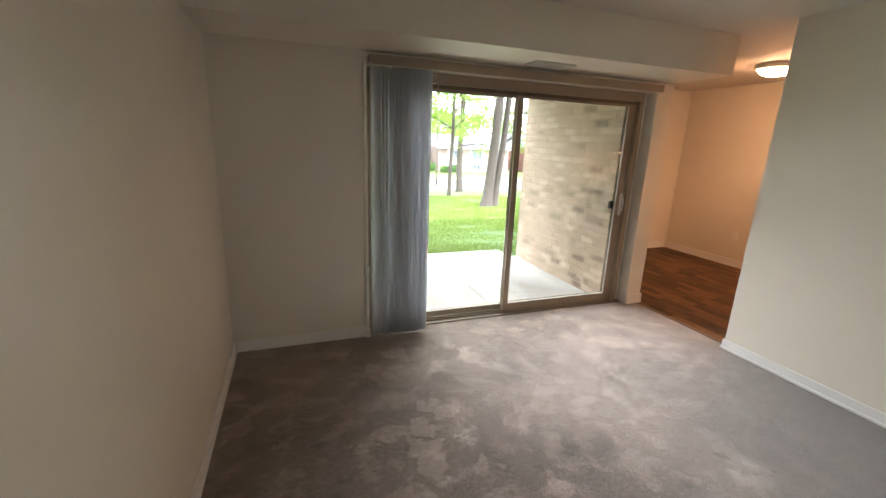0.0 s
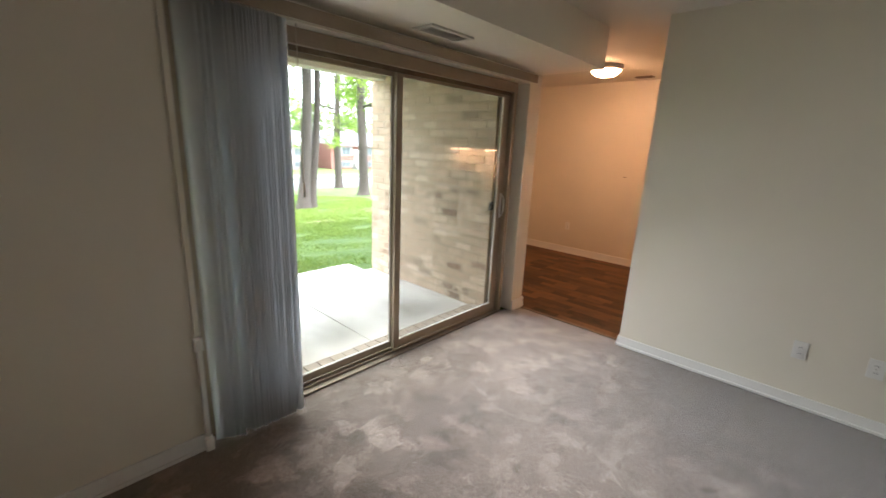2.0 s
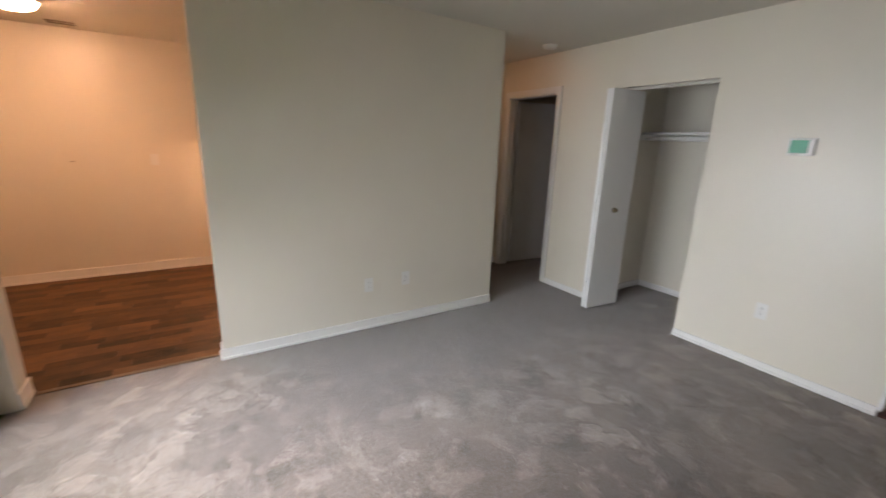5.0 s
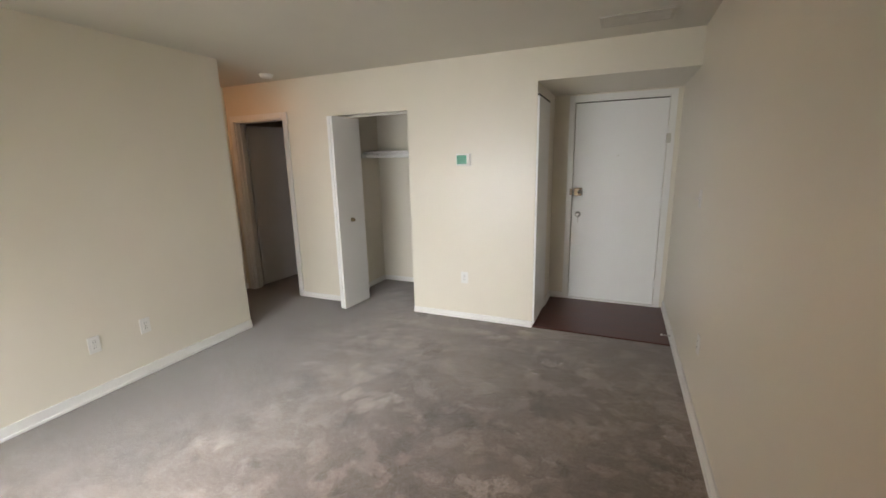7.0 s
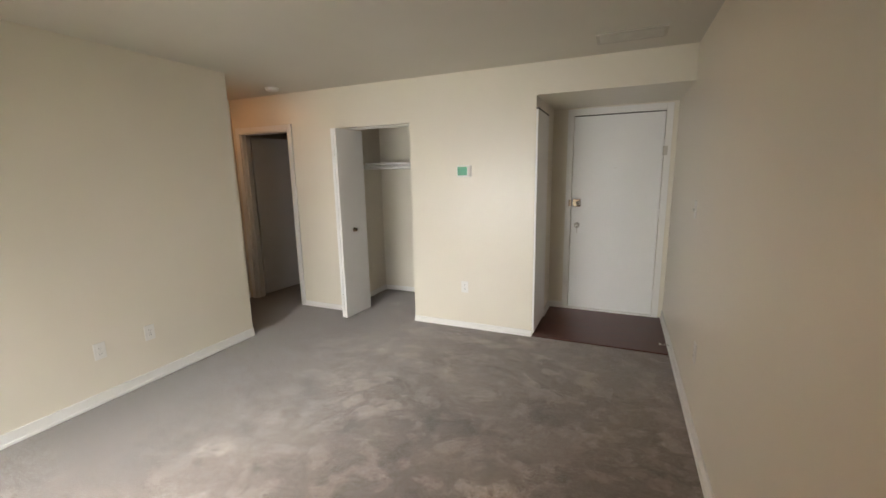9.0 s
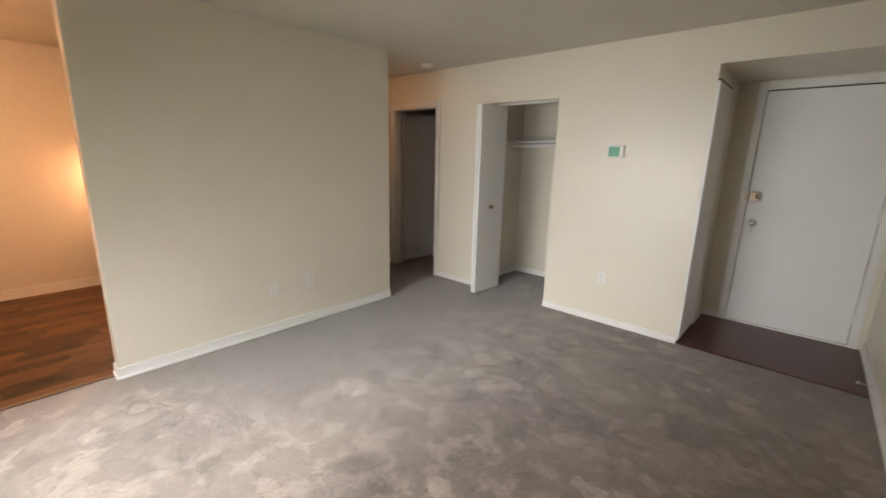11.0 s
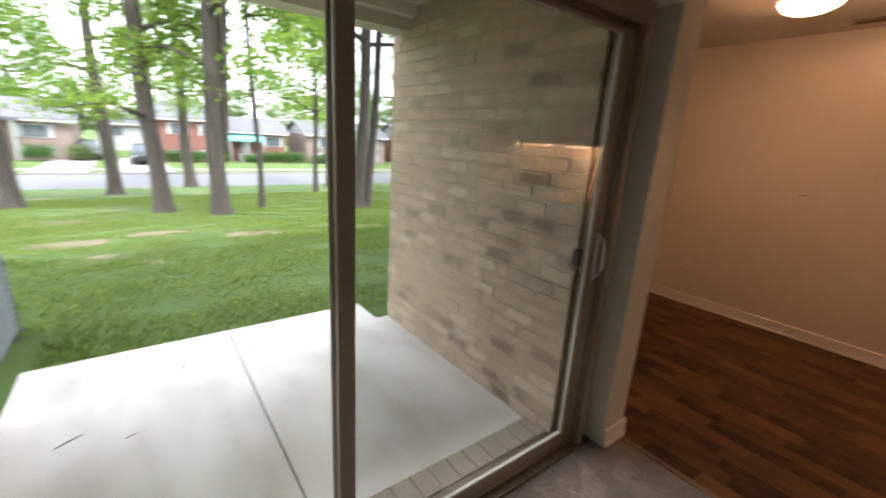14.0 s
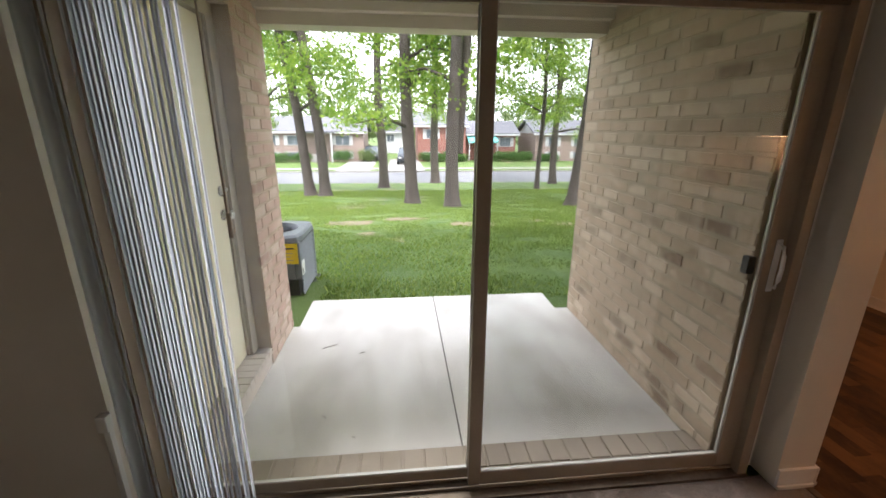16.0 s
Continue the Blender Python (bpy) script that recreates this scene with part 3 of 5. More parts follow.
rng = random.Random(4)
STACK = [(1.1, 4.248, 64), (1.128, 4.24, 44), (1.15, 4.236, 36)] + [(1.205 + 0.0152 * i, 4.234, 37 - 0.6 * i) for i in range(19)]
for at, deep, turn in STACK:
    vane(at + rng.uniform(-0.003, 0.003), deep + rng.uniform(-0.004, 0.004), radians(turn + rng.uniform(-4, 4)), 0.028 + rng.uniform(-0.004, 0.004))
wand = part("wand", tube([(1.545, 4.2, 2.03), (1.548, 4.196, 1.6), (1.55, 4.194, 1.3)], [0.003, 0.003, 0.003], 8), JAMB, blind, "thin greyish turning wand")
part("grip", tube([(1.55, 4.194, 1.305), (1.551, 4.194, 1.29), (1.552, 4.194, 1.232)], [0.004, 0.006, 0.0063], 10), JAMB, wand)


# ---- doors ----
def knob_bm(at, axis, r=0.026, out=0.055):
    """A round door knob with its rose; axis: direction out of the leaf."""
    m = Matrix.Translation(at) @ Vector(axis).to_track_quat("Z", "Y").to_matrix().to_4x4()
    return lathe([(r * 1.15, 0), (r * 1.15, 0.005), (r * 0.45, 0.009), (r * 0.4, out * 0.5), (r * 0.9, out * 0.62), (r, out * 0.8), (r * 0.8, out * 0.97), (r * 0.3, out)], 20, m)


def turned(at, axis, profile, seg=20):
    return lathe(profile, seg, Matrix.Translation(at) @ Vector(axis).to_track_quat("Z", "Y").to_matrix().to_4x4())


entry = thing("door_2", (0.575, -0.98, 0), "closed plain white entry door with locks", "door", kind="structure")
leaf = part("leaf", box(0.151, 0.9995, -1.01, -0.968, 0.022, 2.09, 0.003), DOOR, entry, "flush white painted leaf")
part("knob", knob_bm((0.935, -0.968, 0.955), (0, 1, 0)), CHROME, leaf, "steel knob with a keyhole")
lock = part("rim_lock", box(0.905, 0.985, -0.968, -0.945, 1.155, 1.235, 0.006), BRASS, leaf, "aged brass surface bolt lock")
part("thumb_turn", turned((0.925, -0.945, 1.195), (0, 1, 0), [(0.024, 0), (0.024, 0.006), (0.012, 0.008), (0.01, 0.018)]), CHROME, lock)
part("strike", box(1.0, 1.028, -0.955, -0.938, 1.16, 1.23, 0.003), BRASS, entry)
key = part("key", box(0.928, 0.938, -0.964, -0.96, 0.865, 0.925, 0.002), CHROME, leaf, "small key hanging below the knob")
part("peephole", turned((0.576, -0.968, 1.56), (0, 1, 0), [(0.009, 0), (0.009, 0.003), (0.005, 0.004)], 14), PLASTIC, leaf)
for zz in (0.25, 1.1, 1.78):
    part("hinge", box(0.142, 0.16, -0.97, -0.955, zz - 0.05, zz + 0.05, 0.004), DOOR, entry)
part("door_stop_arm", box(0.118, 0.158, -0.957, -0.938, 1.67, 1.76, 0.004), VENTM, entry, "small worn metal guard")
for x0, x1, z0, z1 in ((0.088, 0.147, 0, 2.165), (1.003, 1.062, 0, 2.165), (0.147, 1.003, 2.1, 2.165)):
    part("casing", box(x0, x1, -0.972, -0.943, z0, z1, 0.004), TRIM, entry)
# near-black filler that paints the shade between leaf and head casing
part("head_gap_shade", box(0.15, 1.0, -1.0, -0.985, 2.085, 2.1), SLOT, entry)
part("threshold", box(0.147, 1.003, -1.03, -0.945, 0.0, 0.018, 0.004), TRIM, entry, "white painted threshold")

alcove_door = thing("door_6", (1.2, -0.3, 0), "closed narrow white closet door in the alcove", "door", kind="structure")
part("leaf", box(1.196, 1.2145, -0.555, -0.003, 0.035, 2.065, 0.003), DOOR, alcove_door)
# dark strip in place of the shade in the gap over the leaf
part("top_gap_shade", box(1.198, 1.2145, -0.555, -0.003, 2.068, 2.082), SLOT, alcove_door)

hall_door = thing("door_3", (4.37, -0.06, 0), "white bedroom door standing open into the room", "door", kind="structure")
for x0, x1, z0, z1 in ((4.74, 4.8, 0, 2.11), (3.935, HALL_W, 0, 2.11), (HALL_W, 4.74, 2.045, 2.11)):
    part("casing", box(x0, x1, 0.0, 0.018, z0, z1, 0.004), TRIM, hall_door)
for x0, x1 in ((4.726, 4.74), (HALL_W, 4.009)):
    part("jamb", box(x0, x1, -0.121, 0.002, 0, 2.045), TRIM, hall_door)
for x0, x1 in ((4.712, 4.726), (4.009, 4.021)):
    part("door_stop", box(x0, x1, -0.08, -0.045, 0, 2.033, 0.002), TRIM, hall_door)
part("head_jamb", box(4.009, 4.726, -0.121, 0.002, 2.033, 2.046), TRIM, hall_door)
bm = box(-0.7, 0.0, -0.035, 0.0, 0.02, 2.02, 0.003)
bm.transform(Matrix.Translation((4.728, -0.145, 0)) @ Matrix.Rotation(radians(84), 4, "Z"))
hall_leaf = part("leaf", bm, DOOR, hall_door, "flush white leaf in shade")
part("knob", knob_bm((4.632, -0.79, 0.95), (-1, 0.1, 0)), BRASS, hall_leaf)
for zz in (0.3, 1.8):
    part("hinge", box(4.708, 4.728, -0.146, -0.12, zz - 0.045, zz + 0.045, 0.002), TRIM, hall_door)

bifold = thing("door_4", (3.25, 0.03, 0), "white bifold closet door folded open", "bifold door", kind="structure")


def leaf_between(a, b, z0, z1, thick, name, parent, material, label=""):
    a, b = Vector((*a, 0)), Vector((*b, 0))
    d = b - a
    bm = box(0, d.length, -thick / 2, thick / 2, z0, z1, 0.003)
    bm.transform(Matrix.Translation(a) @ Matrix.Rotation(math.atan2(d.y, d.x), 4, "Z"))
    return part(name, bm, material, parent, label)


leaf_between((3.35, -0.13), (3.2, 0.24), 0.02, 2.0, 0.028, "rear_leaf", bifold, DOOR)
front_leaf = leaf_between((3.16, 0.25), (3.128, -0.16), 0.02, 2.0, 0.028, "front_leaf", bifold, DOOR)
part("knob", knob_bm((3.128, 0.06, 0.96), (-1, 0.07, 0), 0.02, 0.035), BRASS, front_leaf, "small round metal knob")
for zz in (0.25, 1.0, 1.75):
    part("hinge", box(3.172, 3.196, 0.252, 0.26, zz - 0.03, zz + 0.03, 0.002), TRIM, bifold)
part("top_track", box(CL_W, CL_E, -0.075, -0.05, 2.005, 2.028), VENTM, bifold)

# ---- closet ----
shelf = thing("closet_shelf", (2.4, -0.8, 1.65), "white shelf with a hanging rod in the closet", "shelf")
part("board", box(1.34, CL_E - 0.004, -0.945, -0.6, 1.655, 1.675, 0.003), TRIM, shelf)
part("cleat", box(CL_E - 0.02, CL_E - 0.002, -0.94, -0.56, 1.6, 1.654, 0.003), TRIM, shelf)
part("back_cleat", box(1.34, CL_E - 0.022, -0.948, -0.93, 1.6, 1.654, 0.003), TRIM, shelf)
part("rod", cyl(bmesh.new(), 0.016, 0.016, 2.03, Matrix.Translation((2.355, -0.66, 1.615)) @ Matrix.Rotation(radians(90), 4, "Y")), TRIM, shelf, "round white hanging rod")


# ---- switches, outlets and small fixtures ----
def cover_plate(name, at, normal, label, category, sockets):
    """A bevelled wall plate with two sockets or a toggle."""
    ob = thing(name, at, label, category, "wall plates")
    m = Matrix.Translation(at) @ Vector(normal).to_track_quat("Z", "Y").to_matrix().to_4x4()

    def put(nm, bm, material, parent):
        bm.transform(m)
        return part(nm, bm, material, parent)

    put("plate", box(-0.036, 0.036, -0.058, 0.058, 0, 0.006, 0.003), PLASTIC, ob)
    if sockets:
        for dy in (-0.02, 0.02):
            s = put("socket", box(-0.016, 0.016, dy - 0.014, dy + 0.014, 0.006, 0.009, 0.002), PLASTIC, ob)
            for dx in (-0.006, 0.006):
                put("slot", box(dx - 0.0013, dx + 0.0013, dy - 0.005, dy + 0.005, 0.0088, 0.0096), SLOT, s)
    else:
        put("toggle", box(-0.005, 0.005, -0.01, 0.012, 0.006, 0.018, 0.002), PLASTIC, ob)
    put("screw", cyl(bmesh.new(), 0.003, 0.003, 0.002, Matrix.Translation((0, 0, 0.0065)), 10), CHROME, ob)
    return ob


cover_plate("wall_outlet", (PART, 2.2, 0.375), (-1, 0, 0), "white double outlet low on the partition wall", "outlet", True)
cover_plate("wall_outlet", (PART, 1.868, 0.385), (-1, 0, 0), "white outlet low on the partition wall", "outlet", True)
cover_plate("wall_outlet", (1.883, 0, 0.423), (0, 1, 0), "white outlet below the thermostat", "outlet", True)
cover_plate("wall_outlet", (W, 0.965, 0.45), (1, 0, 0), "cream outlet low on the long wall", "outlet", True)
cover_plate("wall_outlet", (EAST, 5.05, 0.42), (-1, 0, 0), "white outlet on the dining room wall", "outlet", True)
cover_plate("light_switch", (EAST, 3.625, 1.235), (-1, 0, 0), "cream toggle light switch on the dining room wall", "light switch", False)
cover_plate("light_switch", (W, 0.51, 1.27), (1, 0, 0), "white toggle light switch near the entry", "light switch", False)

thermo = thing("thermostat", (1.88, 0.0, 1.555), "white thermostat with a green protective film", "thermostat")
part("base", box(1.805, 1.95, 0, 0.01, 1.5, 1.61, 0.004), PLASTIC, thermo)
tbody = part("body", box(1.81, 1.945, 0.01, 0.03, 1.504, 1.606, 0.006), PLASTIC, thermo)
part("screen", box(1.84, 1.935, 0.03, 0.0325, 1.515, 1.595, 0.001), GREEN, tbody, "green film over the screen")

smoke = thing("smoke_detector", (3.89, 0.285, H), "round white smoke detector on the ceiling", "smoke detector")
part("housing", lathe([(0.065, 0), (0.065, -0.012), (0.055, -0.03), (0.03, -0.036), (0.005, -0.037)], 28, Matrix.Translation((3.89, 0.285, H))), PLASTIC, smoke)
part("mount", lathe([(0.07, 0), (0.07, -0.006), (0.066, -0.007)], 28, Matrix.Translation((3.89, 0.285, H))), PLASTIC, smoke)


def ceiling_vent(name, x0, x1, y0, y1, z, slats, label, along="x", mat_frame=None):
    ob = thing(name, ((x0 + x1) / 2, (y0 + y1) / 2, z), label, "vent")
    fr = mat_frame or VENTM
    bw = 0.022
    # dark sheet painted as the shade of the duct behind the slats
    part("backing", box(x0 + 0.01, x1 - 0.01, y0 + 0.01, y1 - 0.01, z - 0.003, z), SLOT, ob)
    for r in ((x0, x1, y0, y0 + bw), (x0, x1, y1 - bw, y1), (x0, x0 + bw, y0 + bw, y1 - bw), (x1 - bw, x1, y0 + bw, y1 - bw)):
        part("frame", box(*r, z - 0.012, z, 0.002), fr, ob)
    for i in range(slats):
        f = (i + 0.5) / slats
        if along == "x":
            yy = y0 + bw + f * (y1 - y0 - 2 * bw)
            bm = box(x0 + bw, x1 - bw, -0.009, 0.009, -0.001, 0.001)
            bm.transform(Matrix.Translation((0, yy, z - 0.008)) @ Matrix.Rotation(radians(32), 4, "X"))
        else:
            xx = x0 + bw + f * (x1 - x0 - 2 * bw)
            bm = box(-0.009, 0.009, y0 + bw, y1 - bw, -0.001, 0.001)
            bm.transform(Matrix.Translation((xx, 0, z - 0.008)) @ Matrix.Rotation(radians(32), 4, "Y"))
        part("slat", bm, fr, ob)
    return ob


ceiling_vent("ceiling_vent", 0.285, 0.725, 0.315, 0.545, H, 8, "dusty cream return air vent in the ceiling", mat_frame=DUSTY)
ceiling_vent("ceiling_vent", 2.2, 2.55, 3.97, 4.13, 2.145, 6, "white supply vent under the soffit")
ceiling_vent("ceiling_vent", 6.0, 6.1, 4.06, 4.26, H, 3, "dark supply vent in the dining ceiling", "y", TRACK)

stop = thing("door_stop", (0.066, -0.1, 0.05), "spring door stop on the baseboard", "door stop")
part("spring", tube([(0.06 + 0.062 * i / 40, -0.1 + 0.007 * math.sin(i * 0.9), 0.052 + 0.007 * math.cos(i * 0.9)) for i in range(41)], [0.0016] * 41, 5), CHROME, stop)
part("tip", cyl(bmesh.new(), 0.009, 0.008, 0.014, Matrix.Translation((0.128, -0.1, 0.052)) @ Matrix.Rotation(radians(90), 4, "Y"), 14), PLASTIC, stop)

hook = thing("wall_nail", (EAST - 0.01, 4.3, 1.21), "small dark nail stuck in the wall", "nail")
part("shaft", cyl(bmesh.new(), 0.004, 0.003, 0.025, Matrix.Translation((EAST - 0.0125, 4.3, 1.21)) @ Matrix.Rotation(radians(90), 4, "Y"), 10), BLACK, hook)
part("head", box(EAST - 0.03, EAST - 0.02, 4.283, 4.317, 1.207, 1.215, 0.002), BRASS, hook)


# ---- dining room and hall lamps ----
def flush_lamp(x, y, label, lit, size=1.0):
    ob = thing("ceiling_lamp", (x, y, H), label, "ceiling lamp")
    m = Matrix.Translation((x, y, H)) @ Matrix.Scale(size, 4)
    part("ring", lathe([(0.178, 0), (0.182, -0.02), (0.172, -0.045), (0.15, -0.05), (0.146, -0.03)], 40, m), TRIM, ob, "white metal ring")
    part("shade", lathe([(0.148, -0.04), (0.146, -0.06), (0.128, -0.085), (0.09, -0.105), (0.045, -0.114), (0.004, -0.116)], 40, m), lit, ob, "lit frosted glass dome")
    return ob


flush_lamp(5.2, 4.29, "lit flush ceiling lamp with a frosted dome", LAMPGLOW)
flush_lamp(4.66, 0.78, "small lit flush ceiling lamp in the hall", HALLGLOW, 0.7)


# ---- kitchen corner, seen only mirrored in the glass door ----
def wall_cabinet(y0, y1, z0, z1, label):
    ob = thing("wall_cabinet", (6.14, (y0 + y1) / 2, z0), label, "cabinet", "kitchen cabinets")
    part("body", box(5.99, EAST - 0.003, y0, y1, z0, z1, 0.003), DOOR, ob)
    n = 2 if y1 - y0 > 0.5 else 1
    for i in range(n):
        a, b = y0 + (y1 - y0) * i / n, y0 + (y1 - y0) * (i + 1) / n
        d = part("door", box(5.97, 5.988, a + 0.004, b - 0.004, z0 + 0.004, z1 - 0.004, 0.003), DOOR, ob)
        part("handle", box(5.95, 5.969, b - 0.05, b - 0.035, z0 + 0.06, z0 + 0.16, 0.003), CHROME, d)


def base_cabinet(y0, y1, label):
    ob = thing("base_cabinet", (6.0, (y0 + y1) / 2, 0), label, "cabinet", "kitchen cabinets")
    part("body", box(5.72, EAST - 0.018, y0, y1, 0.1, 0.87, 0.003), DOOR, ob)
    part("plinth", box(5.78, EAST - 0.02, y0, y1, 0.004, 0.1), SLOT, ob)
    d = part("door", box(5.7, 5.718, y0 + 0.004, y1 - 0.004, 0.11, 0.86, 0.003), DOOR, ob)
    part("handle", box(5.68, 5.699, y1 - 0.06, y1 - 0.045, 0.68, 0.8, 0.003), CHROME, d)


wall_cabinet(1.07, 1.3, 1.5, 2.2, "narrow white wall cabinet beside the hood")
wall_cabinet(1.3, 2.06, 1.62, 2.2, "white wall cabinet above the hood")
wall_cabinet(2.06, 2.8, 1.5, 2.2, "white wall cabinet in the kitchen")
base_cabinet(1.07, 1.3, "narrow white base cabinet beside the range")
base_cabinet(2.07, 2.85, "white base cabinet beside the range")
for y0, y1 in ((1.065, 1.3), (2.065, 2.85)):
    top = thing("worktop", (6.0, (y0 + y1) / 2, 0.87), "pale worktop on the base cabinets", "worktop")
    part("slab", box(5.68, EAST - 0.003, y0, y1, 0.871, 0.91, 0.004), BEIGE, top)
hood = thing("range_hood", (6.07, 1.68, 1.48), "white range hood with its lamp lit", "range hood")
part("body", box(5.84, EAST - 0.003, 1.305, 2.055, 1.49, 1.615, 0.006), DOOR, hood)
part("lens", box(6.05, 6.2, 1.45, 1.9, 1.48, 1.489, 0.002), HOODGLOW, hood, "lit warm lamp lens")
undercab = thing("under_cabinet_lamp", (6.15, 2.49, 1.49), "lit strip lamp under the wall cabinet", "lamp")
part("housing", box(6.1, 6.2, 2.2, 2.78, 1.485, 1.499, 0.003), PLASTIC, undercab)
part("lens", box(6.11, 6.19, 2.22, 2.76, 1.479, 1.485, 0.001), STRIPGLOW, undercab, "lit warm lens")
stove = thing("kitchen_range", (6.0, 1.68, 0), "white kitchen range with a dark cooktop", "range")
part("body", box(5.7, EAST - 0.02, 1.305, 2.055, 0.004, 0.9, 0.006), DOOR, stove)
part("cooktop", box(5.7, 6.2, 1.31, 2.05, 0.901, 0.912, 0.003), BLACK, stove)
part("control_panel", box(6.2, EAST - 0.02, 1.31, 2.05, 0.901, 1.09, 0.006), BLACK, stove, "dark upright control panel")
oven = part("oven_door", box(5.675, 5.699, 1.32, 2.04, 0.2, 0.8, 0.005), BLACK, stove)
part("handle", tube([(5.66, 1.4, 0.76), (5.645, 1.68, 0.76), (5.66, 1.96, 0.76)], [0.01] * 3, 8), CHROME, oven)
for i in range(4):
    part("burner", lathe([(0.09, 0), (0.09, 0.006), (0.05, 0.01), (0.02, 0.01)], 20, Matrix.Translation((5.82 + 0.25 * (i % 2), 1.48 + 0.38 * (i // 2), 0.912))), ACDARK, stove)

# ---- patio ----
RBX, LBX, PEND, REND = 3.53, 1.15, 6.1, 6.265      # faces of the brick walls, and where they end
structure("patio_slab", boxes((1.0, 2.33, 4.655, PEND, -0.16, -0.02), (2.34, 3.62, 4.655, REND, -0.16, -0.02), (1.2, 2.33, PEND, 6.625, -0.16, -0.02), (2.34, 3.42, REND, 6.625, -0.16, -0.02)), CONCRETE, "pale swept concrete patio slab", "patio")
structure("patio_joint", box(2.33, 2.34, 4.655, 6.62, -0.16, -0.027), JOINT, "dark control joint in the slab", "joint")
structure("patio_ceiling", box(-0.1, 3.87, 4.5, 6.27, 2.34, 2.6), SOFFITM, "painted patio ceiling", "ceiling")
structure("patio_beam", boxes((1.0, 3.6, 6.02, 6.2, 2.19, 2.34), (1.0, 3.6, 5.95, 6.02, 2.27, 2.34)), SOFFITM, "painted beam across the patio's front", "beam")

brick_right = structure("wall_brick_right", box(RBX + 0.003, 3.66, 4.48, REND - 0.003, -0.16, 2.34), MORTAR, "tan brick wall of the patio", "brick wall")
brick_left = structure("wall_brick_left", boxes((0.85, LBX - 0.0032, 5.555, PEND - 0.0032, -0.16, 2.34), (0.7, 0.85, 4.5, PEND - 0.0032, -0.16, 2.34), (0.85, 1.0, 4.5, 4.56, -0.16, 2.34), (0.85, LBX - 0.0032, 4.56, 5.555, 2.18, 2.34)), MORTAR, "pinkish brick pier beside the store door", "brick wall")

utility = thing("door_5", (0.98, 5.05, 0.1), "closed cream store door with a knob and deadbolt", "door", kind="structure")
uleaf = part("leaf", box(0.985, 1.025, 4.62, 5.46, 0.12, 2.1, 0.003), CREAM, utility, "flush cream painted leaf")
part("knob", knob_bm((1.025, 5.4, 1.06), (1, 0, 0), 0.028, 0.06), CHROME, uleaf, "round steel knob")
bolt = part("deadbolt", turned((1.025, 5.41, 1.195), (1, 0, 0), [(0.03, 0), (0.03, 0.012), (0.024, 0.022), (0.012, 0.026)]), CHROME, uleaf, "steel deadbolt cylinder")
part("thumb_turn", box(1.05, 1.066, 5.402, 5.418, 1.178, 1.214, 0.003), CHROME, bolt)
for y0, y1 in ((5.462, 5.554), (4.561, 4.618)):
    part("jamb", box(0.93, 1.06, y0, y1, 0.108, 2.18, 0.003), JAMB, utility, "weathered wooden jamb")
part("head_jamb", box(0.93, 1.06, 4.618, 5.462, 2.105, 2.18, 0.003), JAMB, utility)
part("stop", box(1.026, 1.04, 5.44, 5.462, 0.12, 2.105), JAMB, utility)


def twig(x, y, length, turn, label="dry twig lying on the slab"):
    ob = thing("twig", (x, y, -0.016), label, "twig", "twigs on the patio")
    d = Vector((math.cos(turn), math.sin(turn), 0)) * length
    p = Vector((x, y, -0.0165))
    part("stem", tube([p, p + d * 0.4 + Vector((0.004, 0.006, 0)), p + d], [0.002, 0.0025, 0.0015], 6), TWIG, ob)


twig(2.165, 5.46, 0.03, 2.0, "curled dry leaf stalk on the slab")
twig(1.45, 5.72, 0.12, 0.5)
twig(1.72, 5.63, 0.05, 0.3)
twig(2.0, 6.2, 0.025, 0.1)
twig(1.6, 4.95, 0.03, 2.4)
twig(1.78, 4.78, 0.022, 2.6)
twig(2.6, 5.7, 0.02, 1.0)


# ---- ground ----
SLOPE, ROAD0, ROAD1, ROADZ = 0.085, 33.5, 43.0, -2.5


def ground_z(y):
    if y < 7:
        return -0.07
    return max(-0.07 - (y - 7) * SLOPE, ROADZ + 0.13)


def lawn_mesh():
    ys = [-80, 4.45, 6, 7] + [7 + (ROAD0 - 7) * k / 22 for k in range(1, 23)]
    xs = [-220, -90, -45, -25] + [-18 + k * 1.5 for k in range(29)] + [40, 60, 100, 220]
    bm = bmesh.new()
    grid = []
    for y in ys:
        row = []
        for x in xs:
            dz = 0.0 if y < 7 else 0.05 * noise.noise(Vector((x * 0.3, y * 0.3, 0)))
            row.append(bm.verts.new((x, y, ground_z(y) + (dz if y < ROAD0 - 0.5 else 0))))
        grid.append(row)
    far = [ROAD1, ROAD1 + 3, ROAD1 + 8, 60, 90, 160, 400, 900]
    grid2 = [[bm.verts.new((x * (1 if y < 100 else 4), y, ROADZ + 0.13)) for x in xs] for y in far]
    mid = [[bm.verts.new((x, y, ROADZ - 0.02)) for x in xs] for y in (ROAD0, ROAD1)]
    for g in (grid + [mid[0], mid[1]] + grid2,):
        for a, b in zip(g, g[1:]):
            for i in range(len(xs) - 1):
                f = bm.faces.new((a[i], a[i + 1], b[i + 1], b[i]))
                f.smooth = True
    return bm


